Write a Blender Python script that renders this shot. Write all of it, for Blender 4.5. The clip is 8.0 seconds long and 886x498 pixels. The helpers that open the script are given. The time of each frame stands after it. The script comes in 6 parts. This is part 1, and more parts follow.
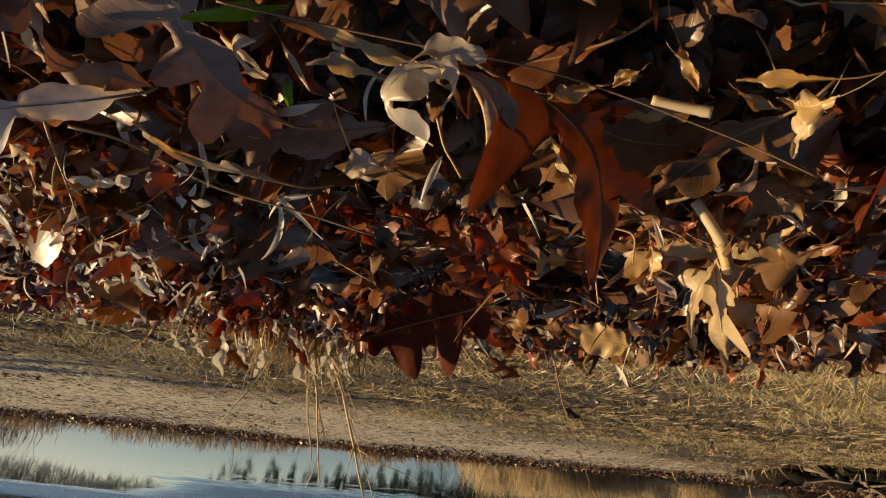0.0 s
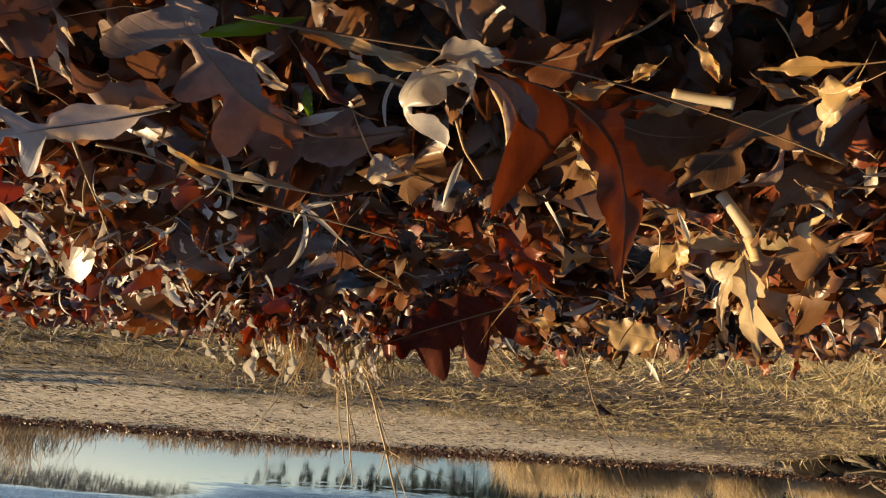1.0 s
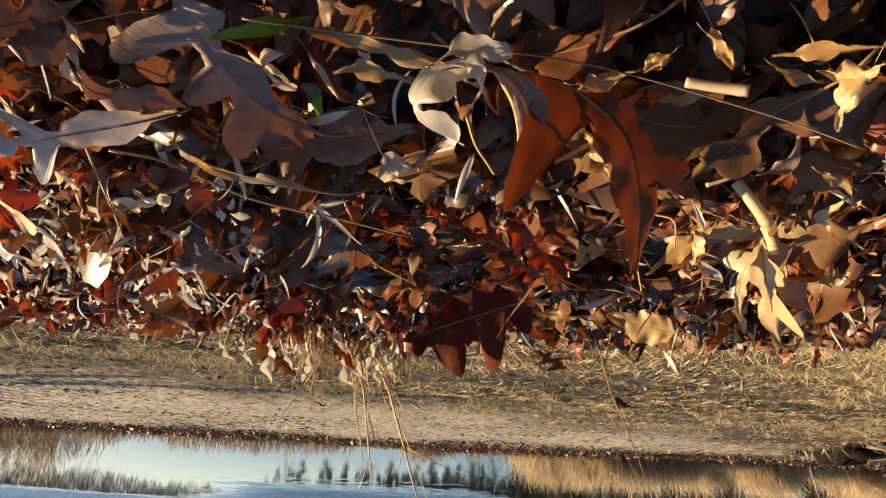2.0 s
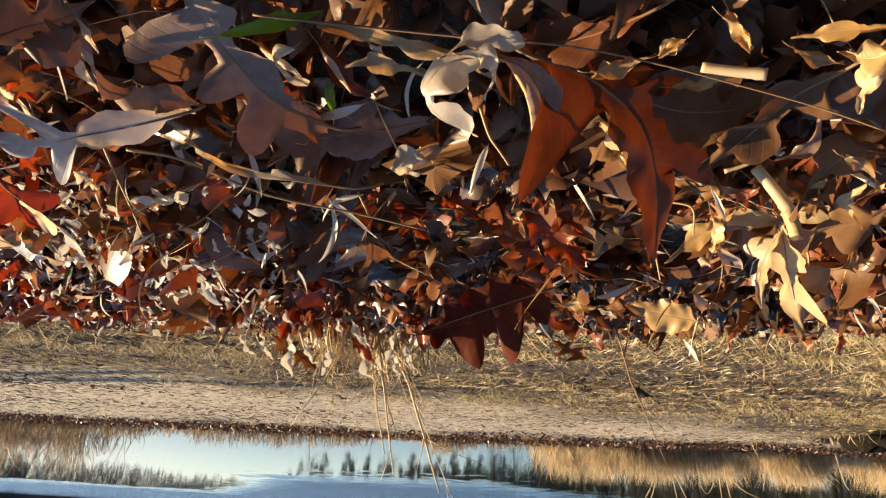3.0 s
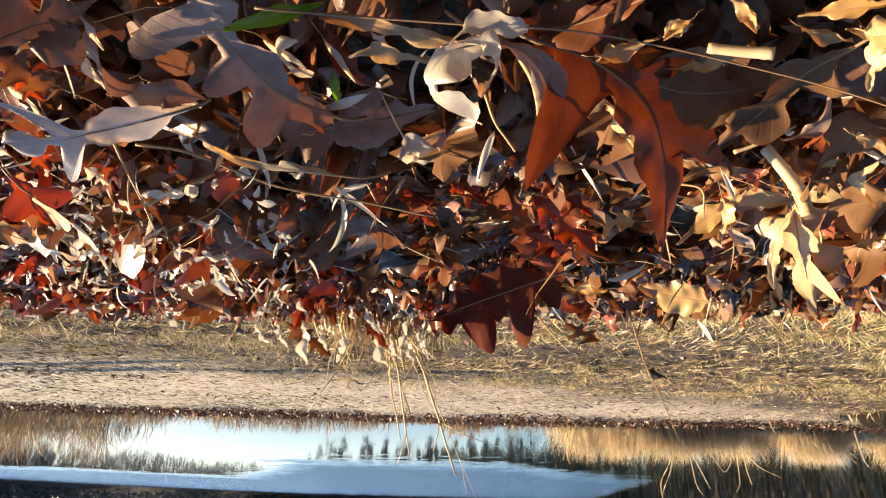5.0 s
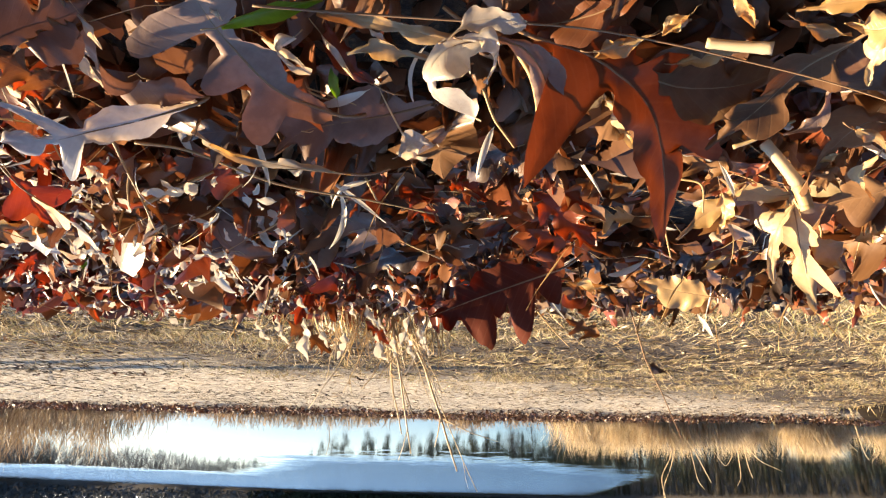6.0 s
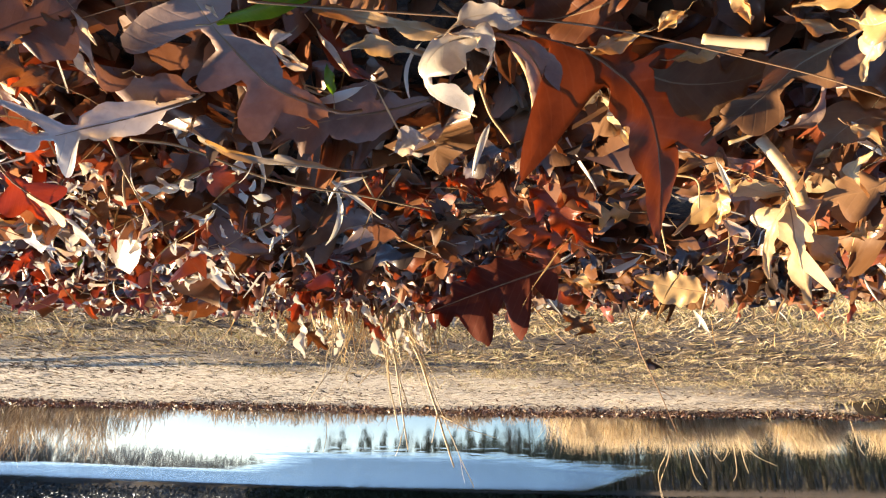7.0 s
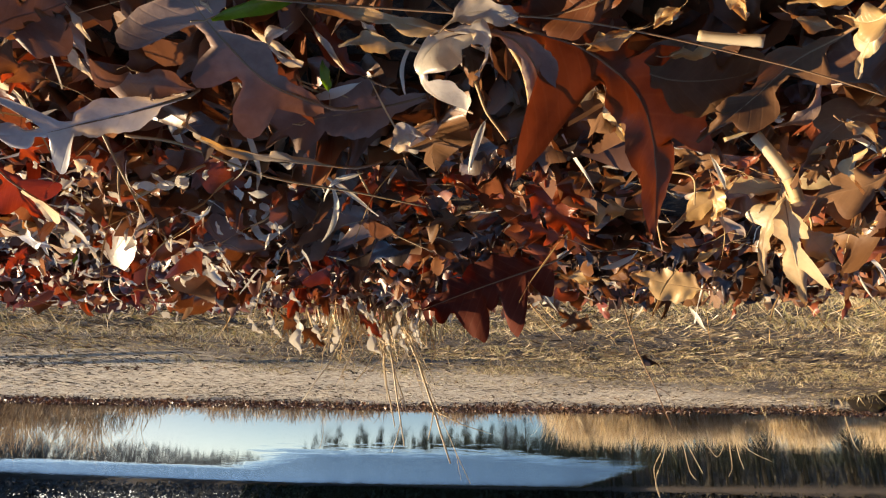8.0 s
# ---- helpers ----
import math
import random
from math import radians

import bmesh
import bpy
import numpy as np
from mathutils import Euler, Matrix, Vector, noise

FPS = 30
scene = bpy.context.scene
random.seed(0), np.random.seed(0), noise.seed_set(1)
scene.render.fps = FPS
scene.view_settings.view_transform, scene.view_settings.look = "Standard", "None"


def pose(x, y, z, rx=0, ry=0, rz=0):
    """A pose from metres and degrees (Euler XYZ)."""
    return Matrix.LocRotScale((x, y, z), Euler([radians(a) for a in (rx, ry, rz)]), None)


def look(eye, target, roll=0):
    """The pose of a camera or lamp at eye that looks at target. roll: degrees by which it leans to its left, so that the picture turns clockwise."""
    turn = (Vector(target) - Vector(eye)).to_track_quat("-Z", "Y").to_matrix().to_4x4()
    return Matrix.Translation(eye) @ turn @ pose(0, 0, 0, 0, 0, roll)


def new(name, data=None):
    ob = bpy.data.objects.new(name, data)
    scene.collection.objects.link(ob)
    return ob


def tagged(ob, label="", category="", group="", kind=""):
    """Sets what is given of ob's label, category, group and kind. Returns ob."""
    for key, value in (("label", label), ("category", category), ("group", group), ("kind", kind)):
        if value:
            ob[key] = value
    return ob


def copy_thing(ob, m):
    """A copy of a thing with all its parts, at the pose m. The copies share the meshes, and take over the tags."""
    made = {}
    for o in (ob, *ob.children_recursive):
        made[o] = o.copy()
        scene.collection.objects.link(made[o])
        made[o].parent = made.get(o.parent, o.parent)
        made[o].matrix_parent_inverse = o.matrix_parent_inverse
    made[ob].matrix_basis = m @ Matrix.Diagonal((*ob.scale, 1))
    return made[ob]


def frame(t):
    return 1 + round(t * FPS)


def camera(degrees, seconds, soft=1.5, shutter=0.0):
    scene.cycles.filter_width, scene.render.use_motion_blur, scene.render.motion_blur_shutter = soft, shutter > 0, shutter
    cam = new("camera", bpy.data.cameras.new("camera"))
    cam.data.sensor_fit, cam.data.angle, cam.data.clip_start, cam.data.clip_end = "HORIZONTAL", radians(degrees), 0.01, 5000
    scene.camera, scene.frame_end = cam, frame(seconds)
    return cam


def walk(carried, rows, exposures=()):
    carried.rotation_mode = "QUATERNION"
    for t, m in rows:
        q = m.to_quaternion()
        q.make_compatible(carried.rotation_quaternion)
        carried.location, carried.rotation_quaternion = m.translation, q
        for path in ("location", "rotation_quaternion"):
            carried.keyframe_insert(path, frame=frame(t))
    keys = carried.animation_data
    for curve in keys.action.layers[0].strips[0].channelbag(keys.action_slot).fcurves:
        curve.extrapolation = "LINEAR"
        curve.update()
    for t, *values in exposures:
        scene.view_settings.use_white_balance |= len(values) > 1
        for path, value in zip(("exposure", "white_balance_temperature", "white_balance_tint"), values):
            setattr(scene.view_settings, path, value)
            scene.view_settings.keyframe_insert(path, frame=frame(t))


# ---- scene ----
cam = camera(68.6, 8.0, soft=1.2)
PATH = [
    (0, (0.0038, 0.0021, 1.0545), (-0.1897, 1.8135, 0.2291), -175.19),
    (0.5, (0.0039, 0.0013, 1.0534), (-0.1354, 1.8185, 0.2299), -175.73),
    (1, (0.0040, 0.0006, 1.0534), (-0.1166, 1.8211, 0.2341), -176.37),
    (1.5, (0.0044, 0.0011, 1.0527), (-0.1024, 1.8247, 0.2383), -176.91),
    (3, (0.0031, 0.0023, 1.0516), (-0.0255, 1.8436, 0.2714), -177.69),
    (3.5, (0.0029, 0.0017, 1.0516), (-0.0212, 1.8464, 0.2793), -177.96),
    (4, (0.0025, 0.0020, 1.0508), (-0.0190, 1.8500, 0.2864), -178.32),
    (4.5, (0.0010, 0.0012, 1.0503), (0.0038, 1.8565, 0.3033), -178.20),
    (6, (0.0002, 0.0000, 1.0497), (0.0104, 1.8653, 0.3281), -178.78),
    (6.5, (0.0000, 0.0001, 1.0499), (0.0059, 1.8670, 0.3325), -178.91),
    (7, (-0.0000, -0.0000, 1.0500), (0.0000, 1.8689, 0.3378), -179.00),
    (7.5, (-0.0001, 0.0002, 1.0500), (-0.0060, 1.8708, 0.3422), -179.06),
    (8, (-0.0003, 0.0000, 1.0499), (-0.0113, 1.8725, 0.3473), -179.13),
]
walk(cam, [(t, look(eye, aim, lean)) for t, eye, aim, lean in PATH],
     exposures=[(0, 0.42, 10200, 10), (0.5, 0.6, 10000, 10), (1.5, 1.02, 9300, 10), (3, 1.35, 8700, 10), (4.5, 1.66, 8350, 10), (6.5, 2.0, 8000, 10),
                (7, 1.98, 7950, 10), (7.5, 1.76, 7950, 10), (8, 1.24, 7950, 10)])

# ---- light ----
SUN_WAY = Vector((1.0, 0.20, 0.27)).normalized()      # towards the low sun
world = bpy.data.worlds.new("sky")
scene.world = world
world.use_nodes = True
wt = world.node_tree
sky = wt.nodes.new("ShaderNodeTexSky")
sky.sky_type = "NISHITA"
sky.sun_disc = False
sky.sun_elevation = math.asin(SUN_WAY.z)
sky.sun_rotation = math.atan2(SUN_WAY.x, SUN_WAY.y)
sky.dust_density = 0.4
sky.air_density = 1.0
sky.ozone_density = 4.0
tc = wt.nodes.new("ShaderNodeTexCoord")
flat = wt.nodes.new("ShaderNodeVectorMath")
flat.operation = "DOT_PRODUCT"
flat.inputs[1].default_value = (SUN_WAY.x, SUN_WAY.y, 0.0)
wt.links.new(tc.outputs["Generated"], flat.inputs[0])
axes = wt.nodes.new("ShaderNodeSeparateXYZ")
wt.links.new(tc.outputs["Generated"], axes.inputs[0])
low = wt.nodes.new("ShaderNodeMapRange")               # thin bright cloud low in the sky, thicker towards the sun
low.inputs[1].default_value, low.inputs[2].default_value, low.inputs[3].default_value, low.inputs[4].default_value = 0.02, 0.18, 1.0, 0.0
wt.links.new(axes.outputs[2], low.inputs[0])
near_sun = wt.nodes.new("ShaderNodeMapRange")
near_sun.inputs[1].default_value, near_sun.inputs[2].default_value, near_sun.inputs[3].default_value, near_sun.inputs[4].default_value = -0.02, 0.75, 0.04, 1.0
wt.links.new(flat.outputs["Value"], near_sun.inputs[0])
puffs = wt.nodes.new("ShaderNodeTexNoise")
puffs.inputs["Scale"].default_value, puffs.inputs["Detail"].default_value = 5.0, 5.0
wt.links.new(tc.outputs["Generated"], puffs.inputs["Vector"])
amount = wt.nodes.new("ShaderNodeMath")
amount.operation = "MULTIPLY"
wt.links.new(low.outputs[0], amount.inputs[0])
wt.links.new(near_sun.outputs[0], amount.inputs[1])
thick = wt.nodes.new("ShaderNodeMath")
thick.operation = "MULTIPLY"
wt.links.new(amount.outputs[0], thick.inputs[0])
cover = wt.nodes.new("ShaderNodeMapRange")
cover.inputs[1].default_value, cover.inputs[2].default_value, cover.inputs[3].default_value, cover.inputs[4].default_value = 0.3, 0.65, 0.45, 1.0
wt.links.new(puffs.outputs[0], cover.inputs[0])
wt.links.new(cover.outputs[0], thick.inputs[1])
cloud = wt.nodes.new("ShaderNodeMix")
cloud.data_type = "RGBA"
wt.links.new(thick.outputs[0], cloud.inputs[0])
tint = wt.nodes.new("ShaderNodeMix")                   # bluish tint over the whole sky, for bluer ripples
tint.data_type, tint.blend_type = "RGBA", "MULTIPLY"
tint.inputs[0].default_value = 1.0
tint.inputs[7].default_value = (0.88, 0.96, 1.10, 1)
wt.links.new(sky.outputs[0], tint.inputs[6])
wt.links.new(tint.outputs[2], cloud.inputs[6])
cloud.inputs[7].default_value = (4.9, 5.2, 5.7, 1)
wt.links.new(cloud.outputs[2], wt.nodes["Background"].inputs[0])
wt.nodes["Background"].inputs[1].default_value = 0.115
sun = new("sun", bpy.data.lights.new("sun", "SUN"))
sun.data.energy, sun.data.angle, sun.data.color = 5.0, radians(0.5), (1.0, 0.86, 0.66)
sun.rotation_euler = (-SUN_WAY).to_track_quat("-Z", "Y").to_euler()

# ---- materials ----
def nodes(name):
    m = bpy.data.materials.new(name)
    m.use_nodes = True
    nt = m.node_tree
    return m, nt, nt.nodes["Principled BSDF"]


def add(nt, kind, links=None, **values):
    n = nt.nodes.new(kind)
    for key, v in values.items():
        n.inputs[key].default_value = v
    for key, socket in (links or {}).items():
        nt.links.new(socket, n.inputs[key])
    return n


def ramp(nt, fac, stops):
    n = nt.nodes.new("ShaderNodeValToRGB")
    els = n.color_ramp.elements
    while len(els) < len(stops):
        els.new(0.5)
    for e, (p, c) in zip(els, stops):
        e.position, e.color = p, (*c, 1)
    nt.links.new(fac, n.inputs[0])
    return n.outputs[0]


def maths(nt, op, a, b=None, c=None):
    n = nt.nodes.new("ShaderNodeMath")
    n.operation = op
    for i, v in enumerate((a, b, c)):
        if v is None:
            continue
        if isinstance(v, (int, float)):
            n.inputs[i].default_value = v
        else:
            nt.links.new(v, n.inputs[i])
    return n.outputs[0]


def mix(nt, fac, a, b, blend="MIX"):
    n = nt.nodes.new("ShaderNodeMix")
    n.data_type, n.blend_type = "RGBA", blend
    for key, v in ((0, fac), (6, a), (7, b)):
        if isinstance(v, tuple):
            n.inputs[key].default_value = (*v, 1)
        elif isinstance(v, (int, float)):
            n.inputs[key].default_value = v
        else:
            nt.links.new(v, n.inputs[key])
    return n.outputs[2]


def leaf_material(name, stops, single, gloss=0.34, through_light=0.30, shine=0.5, tint=(1.0, 0.6, 0.38)):
    """Dry leaf: per-leaf colour, veins from the leaf's own grid, spots, some light shining through."""
    m, nt, bsdf = nodes(name)
    if single:
        rnd = nt.nodes.new("ShaderNodeObjectInfo").outputs["Random"]
    else:
        rnd = nt.nodes.new("ShaderNodeNewGeometry").outputs["Random Per Island"]
    base = ramp(nt, rnd, stops)
    uv = nt.nodes.new("ShaderNodeTexCoord")
    sep = add(nt, "ShaderNodeSeparateXYZ", {0: uv.outputs["UV"]})
    side = maths(nt, "ABSOLUTE", maths(nt, "SUBTRACT", sep.outputs[0], 0.5))
    slant = maths(nt, "MULTIPLY", maths(nt, "SUBTRACT", sep.outputs[1], maths(nt, "MULTIPLY", side, 0.9)), 13.0)
    saw = maths(nt, "ABSOLUTE", maths(nt, "SUBTRACT", maths(nt, "FRACT", slant), 0.5))
    vein = maths(nt, "SUBTRACT", 1.0, maths(nt, "SMOOTH_MIN", maths(nt, "MULTIPLY", saw, 9.0), 1.0, 0.2))
    rib = maths(nt, "SUBTRACT", 1.0, maths(nt, "MINIMUM", maths(nt, "MULTIPLY", side, 70.0), 1.0))
    both = maths(nt, "MAXIMUM", maths(nt, "MULTIPLY", vein, 0.55), rib)
    grain = add(nt, "ShaderNodeTexNoise", {"Vector": uv.outputs["Object"]}, Scale=55.0, Detail=6.0, Roughness=0.65)
    blot = add(nt, "ShaderNodeTexNoise", {"Vector": uv.outputs["Object"]}, Scale=22.0, Detail=5.0, Roughness=0.6)
    patchy = maths(nt, "MULTIPLY", both, maths(nt, "MULTIPLY", blot.outputs[0], 0.34))
    col = mix(nt, patchy, base, mix(nt, 0.5, base, (0.55, 0.36, 0.2)))
    col = mix(nt, maths(nt, "MULTIPLY", ramp(nt, blot.outputs[0], [(0.42, (0, 0, 0)), (0.62, (1, 1, 1))]), 0.7), col,
              mix(nt, 1.0, col, (0.42, 0.33, 0.30), "MULTIPLY"))
    col = mix(nt, maths(nt, "MULTIPLY", ramp(nt, grain.outputs[0], [(0.5, (0, 0, 0)), (0.75, (1, 1, 1))]), 0.35), col,
              mix(nt, 1.0, col, (0.5, 0.45, 0.4), "MULTIPLY"))
    nt.links.new(col, bsdf.inputs["Base Color"])
    nt.links.new(maths(nt, "MULTIPLY_ADD", grain.outputs[0], 0.35, gloss - 0.15), bsdf.inputs["Roughness"])
    bsdf.inputs["Specular IOR Level"].default_value = shine
    high = maths(nt, "ADD", maths(nt, "MULTIPLY", both, 0.28), grain.outputs[0])
    bump = add(nt, "ShaderNodeBump", {"Height": high}, Strength=0.35, Distance=0.0012)
    nt.links.new(bump.outputs[0], bsdf.inputs["Normal"])
    thin = add(nt, "ShaderNodeBsdfTranslucent", {"Color": mix(nt, 1.0, col, tint, "MULTIPLY")})
    sh = add(nt, "ShaderNodeMixShader", {1: bsdf.outputs[0], 2: thin.outputs[0]}, Fac=through_light)
    nt.links.new(sh.outputs[0], nt.nodes["Material Output"].inputs[0])
    return m


BROWNS = [(0.0, (0.12, 0.056, 0.03)), (0.2, (0.19, 0.085, 0.04)), (0.4, (0.25, 0.112, 0.045)), (0.55, (0.25, 0.055, 0.021)),
          (0.75, (0.26, 0.125, 0.055)), (0.9, (0.21, 0.13, 0.09)), (1.0, (0.38, 0.22, 0.11))]
litter_mat = leaf_material("litter_leaf", BROWNS, False, through_light=0.2)
red_litter_mat = leaf_material("red_litter_leaf", [(0.0, (0.09, 0.022, 0.013)), (0.3, (0.17, 0.038, 0.02)), (0.6, (0.24, 0.06, 0.03)), (0.8, (0.22, 0.13, 0.10)), (1.0, (0.42, 0.30, 0.23))], False, through_light=0.24, tint=(1.0, 0.4, 0.24))
# the palest share of wrack leaves stands in for glints
wrack_mat = leaf_material("wrack_leaf", [(0.0, (0.035, 0.018, 0.012)), (0.5, (0.075, 0.034, 0.02)), (0.78, (0.16, 0.07, 0.035)), (0.9, (0.32, 0.19, 0.11)), (1.0, (0.66, 0.54, 0.42))],
                          False, through_light=0.15)
scrap_mat = leaf_material("leaf_scrap", [(0.0, (0.25, 0.06, 0.03)), (0.5, (0.28, 0.085, 0.04)), (0.8, (0.34, 0.17, 0.09)), (1.0, (0.72, 0.63, 0.50))], False)
beach_mat = leaf_material("beach_leaf", [(0.0, (0.03, 0.02, 0.014)), (0.6, (0.09, 0.05, 0.03)), (0.85, (0.20, 0.12, 0.07)), (1.0, (0.5, 0.36, 0.22))], False, through_light=0.1)
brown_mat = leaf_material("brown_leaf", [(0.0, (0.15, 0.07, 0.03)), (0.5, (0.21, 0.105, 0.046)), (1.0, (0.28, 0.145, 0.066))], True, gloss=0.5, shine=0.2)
red_mat = leaf_material("red_leaf", [(0.0, (0.24, 0.05, 0.025)), (0.5, (0.30, 0.075, 0.03)), (1.0, (0.34, 0.10, 0.04))], True, through_light=0.48, tint=(1.0, 0.42, 0.22))
rust_mat = leaf_material("rust_leaf", [(0.0, (0.17, 0.055, 0.021)), (1.0, (0.21, 0.068, 0.026))], True, gloss=0.5, shine=0.22, through_light=0.24, tint=(1.0, 0.46, 0.2))
# red leaf toned darker for the shade it stands in
maroon_mat = leaf_material("maroon_leaf", [(0.0, (0.11, 0.022, 0.010)), (1.0, (0.14, 0.030, 0.013))], True, gloss=0.6, shine=0.12, through_light=0.25, tint=(1.0, 0.35, 0.2))
# gold pushed into the tan, so the colour carries warm sunlight
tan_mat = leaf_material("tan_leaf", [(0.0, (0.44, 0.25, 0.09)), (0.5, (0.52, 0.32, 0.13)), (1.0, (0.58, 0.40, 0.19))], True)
grey_mat = leaf_material("grey_leaf", [(0.0, (0.27, 0.175, 0.13)), (0.5, (0.35, 0.24, 0.185)), (1.0, (0.46, 0.35, 0.28))], True, gloss=0.3, shine=0.6)
# pale undersides, whitened further to pass for overexposed sunlit leaf
pale_mat = leaf_material("pale_leaf", [(0.0, (0.66, 0.57, 0.45)), (0.5, (0.72, 0.63, 0.51)), (1.0, (0.78, 0.71, 0.60))], True, gloss=0.28, shine=0.8, through_light=0.5, tint=(1.0, 0.86, 0.68))
# lighter copy of the tan leaf, for tan overexposed by the sun
sunlit_tan_mat = leaf_material("sunlit_tan_leaf", [(0.0, (0.58, 0.42, 0.22)), (1.0, (0.66, 0.51, 0.30))], True, through_light=0.4, tint=(1.0, 0.75, 0.45))
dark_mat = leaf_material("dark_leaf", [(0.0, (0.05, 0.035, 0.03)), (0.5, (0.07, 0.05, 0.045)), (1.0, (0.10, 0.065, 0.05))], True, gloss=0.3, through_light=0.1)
mauve_mat = leaf_material("mauve_leaf", [(0.0, (0.26, 0.165, 0.125)), (1.0, (0.33, 0.215, 0.165))], True, gloss=0.5, shine=0.25, through_light=0.14, tint=(1.0, 0.6, 0.42))
# silvery leaf, its tone lightened to hold the sun's glare
silver_mat = leaf_material("silver_leaf", [(0.0, (0.70, 0.64, 0.56)), (1.0, (0.78, 0.72, 0.65))], True, gloss=0.34, shine=0.6, through_light=0.3, tint=(1.0, 0.8, 0.6))
green_mat = leaf_material("green_leaf", [(0.0, (0.17, 0.27, 0.03)), (1.0, (0.22, 0.34, 0.04))], True, gloss=0.35, tint=(0.8, 1.0, 0.3))


def straw_material(name, stops, rough=0.55, through_light=0.25, tuft=14.0):
    m, nt, bsdf = nodes(name)
    rnd = nt.nodes.new("ShaderNodeNewGeometry").outputs["Random Per Island"]
    tc = nt.nodes.new("ShaderNodeTexCoord")
    n = add(nt, "ShaderNodeTexNoise", {"Vector": tc.outputs["Object"]}, Scale=60.0, Detail=4.0)
    patch = add(nt, "ShaderNodeTexNoise", {"Vector": tc.outputs["Object"]}, Scale=tuft, Detail=3.0)
    f = maths(nt, "ADD", maths(nt, "MULTIPLY", rnd, 0.55), maths(nt, "MULTIPLY_ADD", patch.outputs[0], 1.3, -0.42))
    col = ramp(nt, f, stops)
    col = mix(nt, maths(nt, "MULTIPLY", n.outputs[0], 0.5), col, mix(nt, 1.0, col, (0.55, 0.5, 0.45), "MULTIPLY"))
    nt.links.new(col, bsdf.inputs["Base Color"])
    bsdf.inputs["Roughness"].default_value = rough
    bsdf.inputs["Specular IOR Level"].default_value = 0.08 if rough > 0.8 else 0.4
    thin = add(nt, "ShaderNodeBsdfTranslucent", {"Color": col})
    sh = add(nt, "ShaderNodeMixShader", {1: bsdf.outputs[0], 2: thin.outputs[0]}, Fac=through_light)
    nt.links.new(sh.outputs[0], nt.nodes["Material Output"].inputs[0])
    return m


thatch_mat = straw_material("thatch", [(0.0, (0.05, 0.03, 0.016)), (0.25, (0.16, 0.10, 0.05)), (0.4, (0.44, 0.31, 0.15)), (0.55, (0.64, 0.51, 0.31)), (0.66, (0.30, 0.28, 0.09)), (0.8, (0.64, 0.50, 0.29)), (1.0, (0.90, 0.80, 0.62))])
bits_mat = straw_material("bark_bits", [(0.0, (0.03, 0.02, 0.012)), (0.45, (0.10, 0.066, 0.038)), (0.7, (0.32, 0.24, 0.15)), (1.0, (0.80, 0.70, 0.54))], 0.7, 0.05)
sedge_mat = straw_material("golden_sedge", [(0.0, (0.38, 0.27, 0.15)), (0.5, (0.68, 0.53, 0.33)), (1.0, (0.82, 0.69, 0.49))], through_light=0.35)
brown_sedge_mat = straw_material("brown_sedge", [(0.0, (0.12, 0.062, 0.03)), (0.45, (0.27, 0.18, 0.105)), (0.8, (0.46, 0.34, 0.21)), (1.0, (0.72, 0.56, 0.36))])
stem_mat = straw_material("dry_stem", [(0.0, (0.30, 0.17, 0.07)), (0.5, (0.50, 0.32, 0.14)), (1.0, (0.66, 0.48, 0.26))], through_light=0.05)
rib_mat = straw_material("leaf_rib", [(0.0, (0.20, 0.10, 0.045)), (1.0, (0.36, 0.21, 0.10))], through_light=0.05)
weed_mat = straw_material("bleached_weed", [(0.0, (0.46, 0.31, 0.16)), (0.5, (0.66, 0.50, 0.30)), (1.0, (0.80, 0.67, 0.47))], through_light=0.1)
pod_mat = straw_material("bleached_blade", [(0.0, (0.62, 0.54, 0.43)), (1.0, (0.80, 0.74, 0.63))], through_light=0.3)
bark_mat = straw_material("bark", [(0.0, (0.02, 0.016, 0.013)), (0.5, (0.035, 0.028, 0.022)), (1.0, (0.07, 0.055, 0.042))], 0.85, 0.0)
needle_mat = straw_material("needles", [(0.0, (0.010, 0.016, 0.008)), (0.6, (0.018, 0.028, 0.012)), (1.0, (0.05, 0.06, 0.02))], 0.6, 0.1)


# blue-grey in place of brown, to stand in for distant haze
haze_wood_mat = straw_material("hazy_twigs", [(0.0, (0.075, 0.085, 0.10)), (0.5, (0.095, 0.105, 0.12)), (1.0, (0.12, 0.125, 0.135))], 0.85, 0.4)


# darker wood tone that holds the shade at the lake's end
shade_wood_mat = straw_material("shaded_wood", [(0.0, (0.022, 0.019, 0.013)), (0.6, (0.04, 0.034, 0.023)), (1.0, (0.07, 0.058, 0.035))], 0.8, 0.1)


